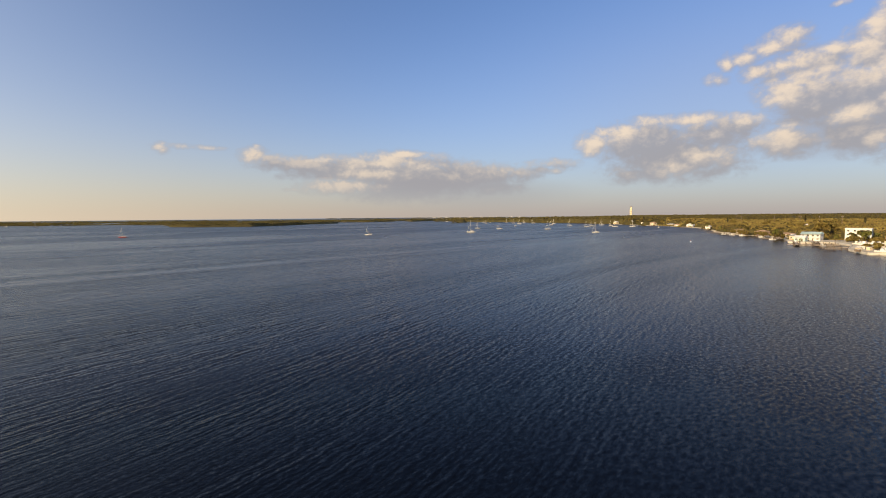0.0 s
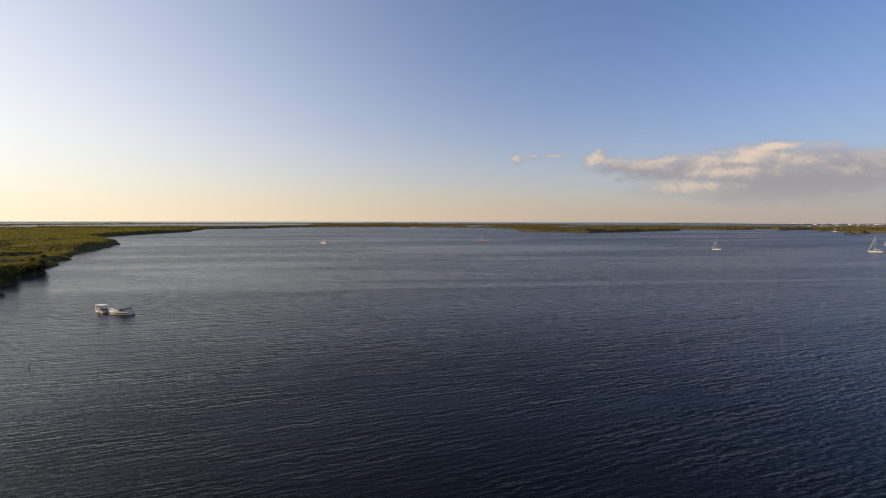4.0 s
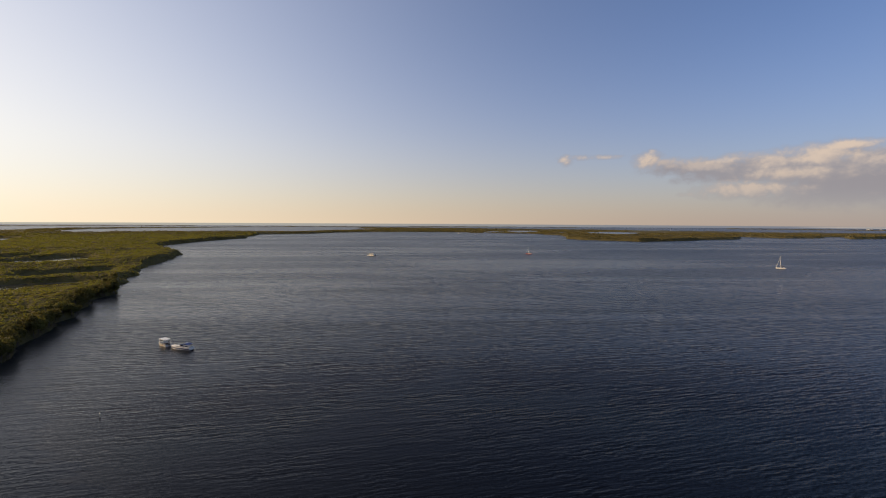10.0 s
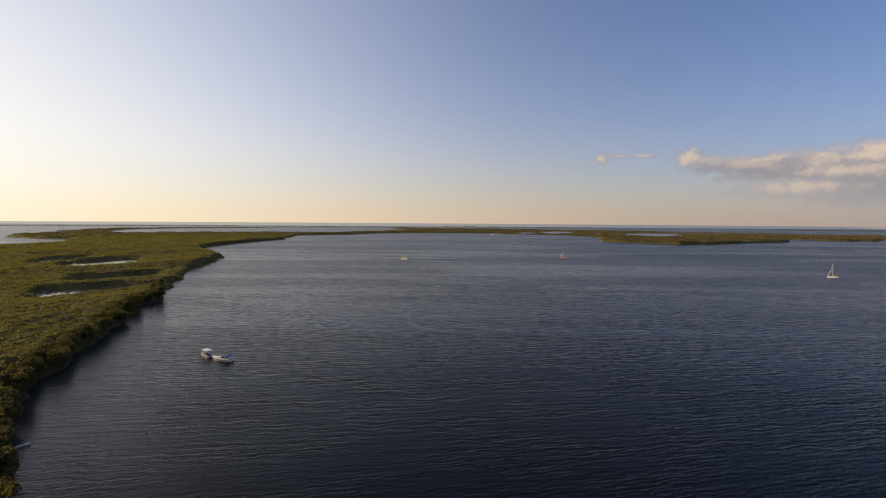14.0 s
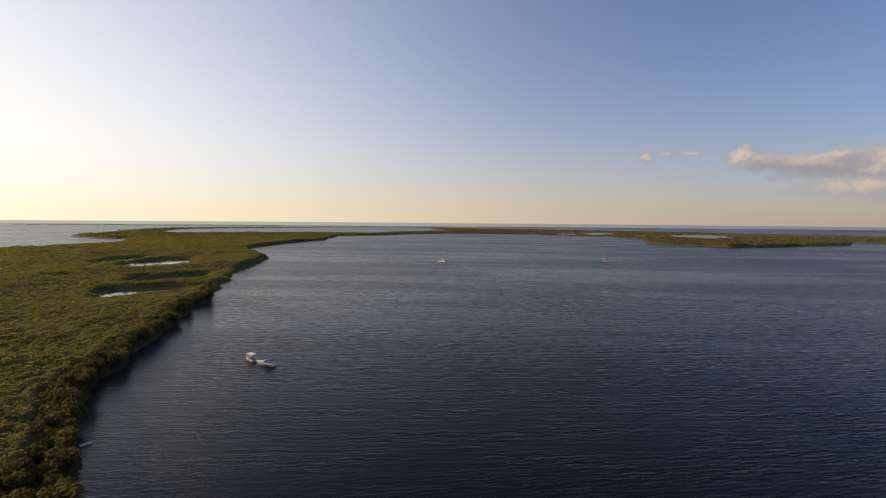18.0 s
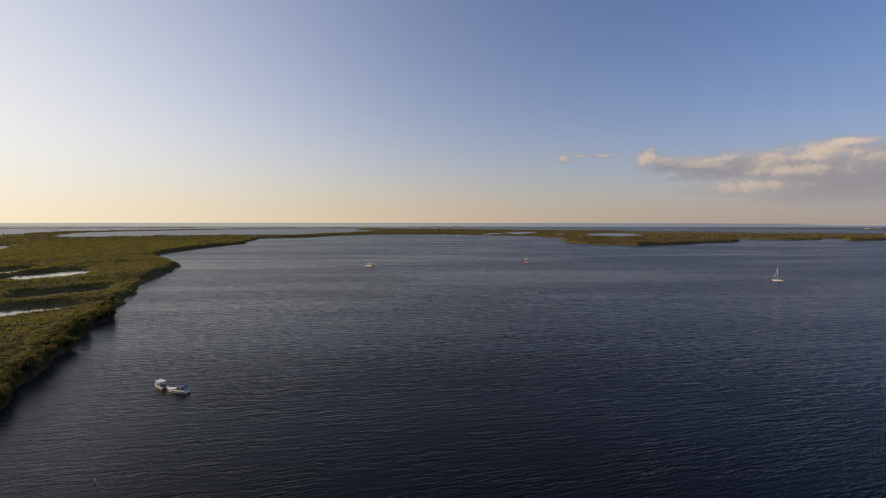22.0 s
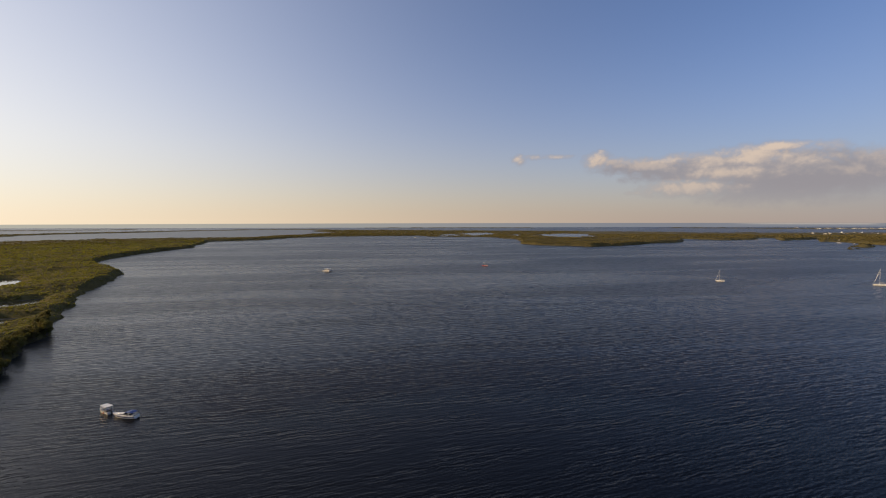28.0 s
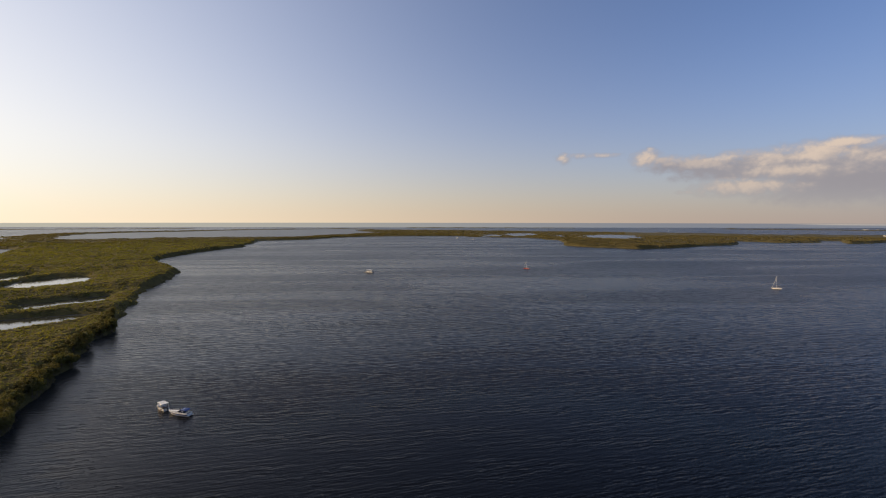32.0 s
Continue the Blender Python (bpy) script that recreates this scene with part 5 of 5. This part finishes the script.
def house(label, w, d, storeys, wall, roof_mat, style="hip", category="house", group="", balcony=False, bays=0, plain=False):
    """A house whose front faces its local -y side."""
    ob = thing("house", label, category, group)
    sh = 3.0
    hgt = storeys * sh
    walls = part("wall", box(-w / 2, w / 2, -d / 2, d / 2, -0.5, hgt, 0.03), wall, ob)
    if style == "flat":
        part("roof", box(-w / 2 - 0.3, w / 2 + 0.3, -d / 2 - 0.3, d / 2 + 0.3, hgt, hgt + 0.45, 0.05), roof_mat, ob)
    else:
        roof = part("roof", hip_roof(w, d, d * 0.26, 0.6, w * 1.02 if style == "gable" else max(1.0, w - d * 0.9)), roof_mat, ob)
        roof.location = (0, 0, hgt)
    n = bays or max(2, int(w / 3.2))
    for f in range(storeys):
        for i in range(n):
            x = -w / 2 + (i + 0.5) * w / n
            if f == 0 and i == n // 2:
                door = part("door", box(x - 0.5, x + 0.5, -d / 2 - 0.05, -d / 2 + 0.02, 0.0, 2.1, 0.01), TIMBER, ob)
                part("handle", box(x + 0.32, x + 0.40, -d / 2 - 0.10, -d / 2 - 0.04, 0.95, 1.10, 0.01), STEEL, door)
                continue
            z = f * sh + 0.95
            if plain:
                part("window", box(x - 0.9, x + 0.9, -d / 2 - 0.05, -d / 2 + 0.02, z, z + 1.5, 0.01), DARKGLASS, ob)
                continue
            win = part("window", box(x - 0.75, x + 0.75, -d / 2 - 0.05, -d / 2 + 0.02, z, z + 1.35, 0.01), FRAMEWHITE, ob)
            for k in (-0.36, 0.36):
                part("pane", box(x + k - 0.31, x + k + 0.31, -d / 2 - 0.065, -d / 2 - 0.045, z + 0.07, z + 1.28), DARKGLASS, win)
        for side in () if plain else (1, -1):
            z = f * sh + 0.95
            win = part("window", box(side * w / 2 - 0.03, side * w / 2 + 0.03, -0.7, 0.7, z, z + 1.3, 0.01), FRAMEWHITE, ob)
            part("pane", box(side * (w / 2 + 0.035) - 0.012, side * (w / 2 + 0.035) + 0.012, -0.62, 0.62, z + 0.07, z + 1.23), DARKGLASS, win)
    if balcony:
        part("balcony", box(-w / 2, w / 2, -d / 2 - 1.8, -d / 2, sh - 0.15, sh + 0.05, 0.02), FRAMEWHITE, ob)
        part("balcony_rail", box(-w / 2, w / 2, -d / 2 - 1.8, -d / 2 - 1.72, sh + 0.85, sh + 0.97, 0.02), FRAMEWHITE, ob)
        for i in range(n + 1):
            x = -w / 2 + 0.08 + i * (w - 0.16) / n
            part("balcony_post", box(x - 0.07, x + 0.07, -d / 2 - 1.8, -d / 2 - 1.66, -0.4, hgt, 0.01), FRAMEWHITE, ob)
        part("balcony_roof", box(-w / 2 - 0.3, w / 2 + 0.3, -d / 2 - 2.1, -d / 2 - 0.35, hgt, hgt + 0.16, 0.02), roof_mat, ob)
    return ob


def stand(ob, x, y, face, z=0.9):
    """Stand a house with its front towards a heading, clockwise from +y."""
    ob.matrix_basis = pose(x, y, z, 0, 0, 180 - face)
    return ob


stand(house("white two-storey house with teal roof and balcony on the waterfront", 13.5, 8, 2, WHITEWALL, TEALROOF, "gable", balcony=True), 462, 34.5, 282, 1.0).scale = (0.92, 0.92, 0.85)
stand(house("pale teal boathouse beside a white two-storey house", 7, 6, 1, TEALWALL, WHITEROOF, "gable"), 446, 40, 282)
stand(house("long white flat-roofed building behind palm trees", 15.5, 10, 3, WHITEWALL, WHITEROOF, "flat", bays=4), 482, 7.5, 275)
stand(house("cream bungalow with tan roof near the seawall", 11, 8, 1, CREAMWALL, TANROOF), 452, -12, 275)
stand(house("low cream shore house among trees", 10, 7, 1, CREAMWALL, GREYROOF), 472, 44, 290)
stand(house("white house with white metal roof rising above trees", 6, 6, 3, WHITEWALL, WHITEROOF), 590, 49, 278)
stand(house("tan open-sided shore building by docks", 14, 7, 1, CREAMWALL, THATCH), 600, 108, 300)
stand(house("tan thatched shelter on the town shore", 8, 5, 1, CREAMWALL, THATCH), 526, 58, 300)
stand(house("small white shed beside the town docks", 6, 4, 1, WHITEWALL, WHITEROOF, "gable"), 486, 48, 300)
stand(house("cream shed beside the town docks", 7, 4, 1, CREAMWALL, TANROOF, "gable"), 505, 53, 300)
stand(house("low tan boat shed with thatched roof", 9, 5, 1, PINKWALL, THATCH), 550, 80, 300)
stand(house("rose shore house by docks", 10, 7, 1, PINKWALL, TANROOF), 562, 82, 300)
stand(house("white two-storey villa with wide hip roof on the shore", 17, 11, 2, WHITEWALL, WHITEROOF), 848, 225, 285).scale = (0.62, 0.62, 0.62)
stand(house("white shore house with grey roof", 18, 9, 1, WHITEWALL, GREYROOF), 930, 280, 300).scale = (0.75, 0.75, 0.75)
stand(house("yellow-cream two-storey house by the shore", 14, 10, 2, CREAMWALL, TANROOF), 942, 316, 300).scale = (0.75, 0.75, 0.75)
stand(house("long white house behind shore trees", 24, 10, 2, WHITEWALL, WHITEROOF, "flat"), 1000, 352, 300).scale = (0.7, 0.7, 0.7)
stand(house("cream house at the water's edge", 13, 9, 2, CREAMWALL, WHITEROOF), 1040, 430, 300).scale = (0.75, 0.75, 0.75)
stand(house("white house above shore trees", 11, 8, 2, WHITEWALL, WHITEROOF), 752, 176, 285).scale = (0.6, 0.6, 0.6)
stand(house("low white house with tan roof on the shore", 13, 8, 1, WHITEWALL, TANROOF), 895, 259, 290).scale = (0.75, 0.75, 0.75)
rng = random.Random(77)
makers = [("white house with pale roof among the town's trees", WHITEWALL, WHITEROOF, "hip"), ("cream house with grey roof among the town's trees", CREAMWALL, GREYROOF, "gable"),
          ("white flat-roofed house among the town's trees", WHITEWALL, WHITEROOF, "flat"), ("rose house with tan roof among the town's trees", PINKWALL, TANROOF, "hip")]
models = [house(lb, 12 + 2 * i, 8, 3, wl, rf, st, group="houses of the town", bays=4, plain=True) for i, (lb, wl, rf, st) in enumerate(makers)]
for i in range(230):
    head = 72 - 26 * rng.random() ** 1.4
    r = rng.uniform(1750 if head > 58 else 2300, 3400)
    x, y = r * math.sin(radians(head)), r * math.cos(radians(head))
    if inside_distance(MAINLAND, np.array([x]), np.array([y]))[0] < 25:
        r = 2500 + 500 * rng.random()
        head = rng.uniform(48, 66)
        x, y = r * math.sin(radians(head)), r * math.cos(radians(head))
    m = pose(x, y, 0.7, 0, 0, 180 - (head + 180 + rng.uniform(-40, 40)))
    m = m @ Matrix.Diagonal((rng.uniform(0.3, 0.75), 0.6, rng.uniform(0.4, 0.8), 1))
    if i < 4:
        models[i].matrix_basis = m
    else:
        copy_thing(models[rng.choice((0, 0, 1, 2, 2, 3))], m).matrix_basis = m
block = house("white waterfront apartment block on a distant spit", 20, 12, 2, WHITEWALL, WHITEROOF, "flat", "apartment block", "distant apartment blocks", bays=6, plain=True)
for i in range(64):
    s = 0.42 + 0.58 * rng.random() ** 0.8
    x, y = 2720 + 1230 * s + rng.uniform(0, 150), 3960 - 1420 * s + rng.uniform(0, 150)
    m = pose(x, y, 0.7, 0, 0, 180 - (math.degrees(math.atan2(x, y)) + 180))
    ob = block if i == 0 else copy_thing(block, m)
    ob.matrix_basis = m @ Matrix.Diagonal((rng.uniform(0.35, 1.1), 1, rng.uniform(0.5, 1.2), 1))


def tower():
    ob = thing("tall_tower", "tall slim cream tower with dark openings near its top", "tower")
    shaft = part("shaft", box(-4.0, 4.0, -4.0, 4.0, -0.5, 33.0, 0.15, taper=0.86), CREAMWALL, ob)
    part("cornice", box(-3.9, 3.9, -3.9, 3.9, 33.0, 33.8, 0.1), WHITEWALL, ob)
    lantern = part("top_storey", box(-3.3, 3.3, -3.3, 3.3, 33.8, 37.2, 0.1), CREAMWALL, ob)
    part("roof", hip_roof(6.8, 6.8, 1.2, 0.3, 0.4), GREYROOF, ob).location = (0, 0, 37.2)
    for a in range(4):
        o = part("opening", box(-1.4, 1.4, -0.03, 0.03, 34.3, 36.6, 0.02), DARKGLASS, lantern)
        o.matrix_basis = pose(0, 0, 0, 0, 0, 90 * a) @ pose(0, -3.32, 0)
        for z in (27.5, 21.0, 14.0):
            o = part("window", box(-0.9, 0.9, -0.03, 0.03, z, z + 2.2, 0.02), DARKGLASS, shaft)
            o.matrix_basis = pose(0, 0, 0, 0, 0, 90 * a) @ pose(0, -4.0 * (1 - 0.14 * (z + 1.6) / 33.5) - 0.02, 0)
    return ob


stand(tower(), 2148, 822, 262, 1.0).scale = (1.12, 1.12, 1.48)


def palm(seed, high):
    r = random.Random(seed)
    tree = thing("palm_tree", "slender palm with yellow-green fronds on the waterfront", "palm tree", "waterfront palms")
    lean = Vector((r.uniform(-0.8, 0.8), r.uniform(-0.8, 0.8), 0))
    pts = [Vector((0, 0, -0.3)), lean * 0.25 + Vector((0, 0, high * 0.4)), lean * 0.7 + Vector((0, 0, high * 0.75)), lean + Vector((0, 0, high))]
    part("trunk", tube(pts, [0.22, 0.17, 0.14, 0.13], 8), BARK, tree)
    verts, faces = [], []
    top = pts[-1]
    for i in range(22):
        a = i * 2.399 + r.uniform(-0.2, 0.2)
        up = r.uniform(-0.5, 0.9)
        d = Vector((math.cos(a), math.sin(a), 0))
        side = Vector((-d.y, d.x, 0))
        long = r.uniform(2.2, 3.1)
        prev = None
        for k in range(6):
            s = k / 5
            p = top + d * long * s * (1 - 0.25 * s) + Vector((0, 0, up * long * s - 1.5 * long * s * s * 0.6))
            wd = 0.55 * math.sin(math.pi * min(1, 0.12 + s * 0.88)) + 0.03
            n = len(verts)
            verts += [p + side * wd - Vector((0, 0, wd * 0.6)), p, p - side * wd - Vector((0, 0, wd * 0.6))]
            if prev is not None:
                faces += [(prev, prev + 1, n + 1, n), (prev + 1, prev + 2, n + 2, n + 1)]
            prev = n
    me = bpy.data.meshes.new("crown")
    me.from_pydata(verts, [], faces)
    me.materials.append(PALMLEAF)
    new("crown", me).parent = tree
    return tree


palms = [palm(3, 6.5), palm(4, 8.0), palm(5, 5.2)]
spots = [(456, 11), (458, 7), (455, 4), (460, 2), (454, 1), (462, 9), (457, -3), (466, 4), (452, 20), (462, 55), (480, 60), (448, 42), (470, 60), (540, 92), (575, 118), (610, 130),
         (420, 4), (366, -16), (700, 165), (760, 200)]
for i, (x, y) in enumerate(spots):
    m = pose(x, y, 0.9, 0, 0, rng.uniform(0, 360))
    if i < 3:
        palms[i].matrix_basis = m
    else:
        copy_thing(palms[i % 3], m)


def utility_pole():
    ob = thing("utility_pole", "tall thin utility pole standing above the trees", "pole", "poles above the trees")
    part("pole", rod((0, 0, -0.5), (0, 0, 19), 0.28, 0.16, 8), TIMBER, ob)
    part("crossarm", box(-1.5, 1.5, -0.08, 0.08, 17.6, 17.85, 0.02), TIMBER, ob)
    for x in (-1.3, 0.0, 1.3):
        part("insulator", rod((x, 0, 17.85), (x, 0, 18.15), 0.09, 0.06, 7), GEL, ob)
    return ob


pole = utility_pole()
for i, (x, y) in enumerate([(660, 86), (590, 40), (575, 22), (720, 130), (800, 150), (880, 240), (640, 60)]):
    m = pose(x, y, 0.7, 0, 0, 20 * i)
    if i:
        copy_thing(pole, m)
    else:
        pole.matrix_basis = m


def seawall():
    ob = tagged(new("seawall"), "low pale concrete seawall along the town's shore", "seawall", kind="structure")
    line = [(345, -30), (338, -14), (332, 0), (362, 9), (410, 9), (440, 20), (430, 34), (434, 46), (462, 50)]
    for (ax, ay), (bx, by) in zip(line, line[1:]):
        long = math.hypot(bx - ax, by - ay)
        part("wall_section", box(0, long, -0.35, 0.35, -1.5, 1.25, 0.05), PALE, ob).matrix_basis = pose(ax, ay, 0, 0, 0, math.degrees(math.atan2(by - ay, bx - ax)))


def town_dock(x, y, head, long, wide=2.2):
    ob = thing("pier", "narrow timber pier on posts off the town's seawall", "pier", "piers of the town")
    part("deck", box(0, long, -wide / 2, wide / 2, 1.0, 1.18, 0.02), BLEACHED, ob)
    k = int(long / 4) + 1
    for i in range(k + 1):
        for side in (1, -1):
            part("post", rod((long * i / k, side * wide * 0.48, -1.5), (long * i / k, side * wide * 0.48, 1.9), 0.14, seg=7), BARK, ob)
    ob.matrix_basis = pose(x, y, 0, 0, 0, 90 - head)
    return ob


seawall()
for x, y, h, n in ((430, 42, 262, 40), (432, 30, 262, 34), (391, 42, 172, 28), (399, 26, 80, 20), (408, 40, 172, 24), (420, 38, 172, 20), (362, 10, 330, 12), (380, 10, 340, 14), (500, 59, 320, 14), (560, 100, 320, 14), (575, 112, 310, 16), (620, 134, 320, 12), (485, 56, 320, 16), (540, 82, 320, 14), (600, 124, 320, 14), (690, 158, 320, 16)):
    town_dock(x, y, h, n)
for i, (x, y) in enumerate(((402, 24), (424, 40), (476, 62), (518, 76), (548, 97), (574, 119), (560, 108))):
    place(launch("white motor launch tied at a town pier", 5.0), x, y, 300 + 9 * i)


# ---- clutter on the pale quay by the town ----
def quay_crate(label, w, d, h, mat):
    ob = thing("storage_crate", label, "crate", "crates on the quay")
    part("crate_body", box(-w / 2, w / 2, -d / 2, d / 2, 0, h, 0.05), mat, ob)
    part("crate_lid", box(-w / 2 - 0.06, w / 2 + 0.06, -d / 2 - 0.06, d / 2 + 0.06, h, h + 0.12, 0.03), WHITEROOF, ob)
    for side in (1, -1):
        part("batten", box(side * w * 0.3 - 0.06, side * w * 0.3 + 0.06, -d / 2 - 0.05, -d / 2 + 0.01, 0.1, h - 0.1, 0.01), TIMBER, ob)
    return ob


crates = [quay_crate("weathered timber storage crate on the pale quay", 2.6, 1.6, 1.3, TIMBER), quay_crate("white storage box on the pale quay", 3.2, 1.8, 1.6, WHITEWALL),
          quay_crate("cream storage box with white lid on the quay", 2.2, 2.0, 1.9, CREAMWALL)]
draw = np.random.default_rng(12)
for i in range(26):
    x, y = 340 + 95 * draw.random(), -22 + 28 * draw.random()
    m = pose(x, y, 1.05, 0, 0, 360 * draw.random())
    if i < 3:
        crates[i].matrix_basis = m
    else:
        copy_thing(crates[i % 3], m)


def shrub(seed):
    ob = thing("waterfront_shrub", "low yellow-green shrub on the town's waterfront", "shrub", "shrubs on the waterfront")
    part("stem", rod((0, 0, -0.3), (0, 0, 1.6), 0.10, 0.05, 6), BARK, ob)
    crown = new("crown", leaf_crown(seed, 1.9, 2.6, 420, 0.5))
    crown.data.materials.append(TOWN_LEAF)
    crown.parent = ob
    return ob


shrubs = [shrub(90), shrub(91), shrub(92)]
for i in range(60):
    if i < 24:
        x, y = 446 + 24 * draw.random(), -6 + 20 * draw.random()
    elif i < 34:
        x, y = 350 + 80 * draw.random(), -24 + 26 * draw.random()
    else:
        s = draw.random()
        x, y = 470 + 130 * s + 10 * draw.random(), 55 + 66 * s - 9 * draw.random()
    m = pose(x, y, 0.9, 0, 0, 360 * draw.random()) @ Matrix.Diagonal((*(3 * [0.6 + 0.8 * draw.random()]), 1))
    if i < 3:
        shrubs[i].matrix_basis = m
    else:
        copy_thing(shrubs[i % 3], m).matrix_basis = m


# ---- single trees of the town's wood ----
def town_tree(seed, high, radius, slim=False):
    name, cat, group = ("pine_tree", "pine tree", "pines above the town's wood") if slim else ("broad_tree", "tree", "trees of the town's wood")
    ob = thing(name, "tall dark slender pine rising above the wood" if slim else "broad olive green tree at the edge of the town's wood", cat, group)
    rnd = random.Random(seed)
    bend = Vector((rnd.uniform(-0.4, 0.4), rnd.uniform(-0.4, 0.4), high * 0.5))
    bm = tube([(0, 0, -0.4), bend, (bend.x * 1.5, bend.y * 1.5, high * 0.9)], [0.28, 0.2, 0.05], 7)
    for i in range(5):
        a = i * 1.257 + rnd.uniform(-0.4, 0.4)
        tube([bend * 0.8, bend + Vector((math.cos(a) * radius * 0.6, math.sin(a) * radius * 0.6, high * 0.2))], [0.12, 0.04], 5, bm)
    part("trunk", bm, BARK, ob)
    me = leaf_crown(seed + 300, radius, high, 520, 0.8)
    if slim:
        for v in me.vertices:
            f = max(0.1, 1.15 - v.co.z / high)
            v.co = Vector((v.co.x * f, v.co.y * f, high * 0.25 + (v.co.z - high * 0.45) * 1.35))
    crown = new("crown", me)
    me.materials.append(PINE_LEAF if slim else TOWN_LEAF)
    crown.parent = ob
    return ob


PINE_LEAF = material("pine_needles", (0.070, 0.062, 0.028), 0.8, vary=0.35, scale=0.3, per_object=0.3, spec=0.1, thin=0.2)
broad = [town_tree(k, 7.5 + 1.1 * k, 3.6 + 0.5 * (k % 3)) for k in range(5)]
cx, cy = draw.uniform(440, 1150, 9000), draw.uniform(-60, 560, 9000)
inland = inside_distance(MAINLAND, cx, cy)
spots = []
for x, y, d in zip(cx, cy, inland):
    clear = all(math.hypot(x - a, y - b) > c for a, b, c in CLEARINGS)
    if 9 < d < 130 and clear and x > 470 and draw.random() < 1.1 - d / 140 and all((x - a) ** 2 + (y - b) ** 2 > 49 for a, b in spots):
        spots.append((x, y))
    if len(spots) >= 150:
        break
for i, (x, y) in enumerate(spots):
    m = pose(x, y, 0.6, 0, 0, 360 * draw.random()) @ Matrix.Diagonal((*(3 * [0.8 + 0.5 * draw.random()]), 1))
    (broad[i] if i < 5 else copy_thing(broad[i % 5], m)).matrix_basis = m
pine = town_tree(61, 17.0, 2.6, True)
for i, (x, y) in enumerate([(742, 150), (585, 6), (930, 330), (690, 60)]):
    m = pose(x, y, 0.6, 0, 0, 70 * i) @ Matrix.Diagonal((1, 1, 1.05 + 0.06 * (i % 4), 1))
    (pine if i == 0 else copy_thing(pine, m)).matrix_basis = m
for i in range(14):
    x, y = 338 + 92 * draw.random(), -16 + 24 * draw.random()
    place(launch("small white boat laid up on the pale quay", 4.5 + 1.5 * draw.random()), x, y, 360 * draw.random(), 1.35)
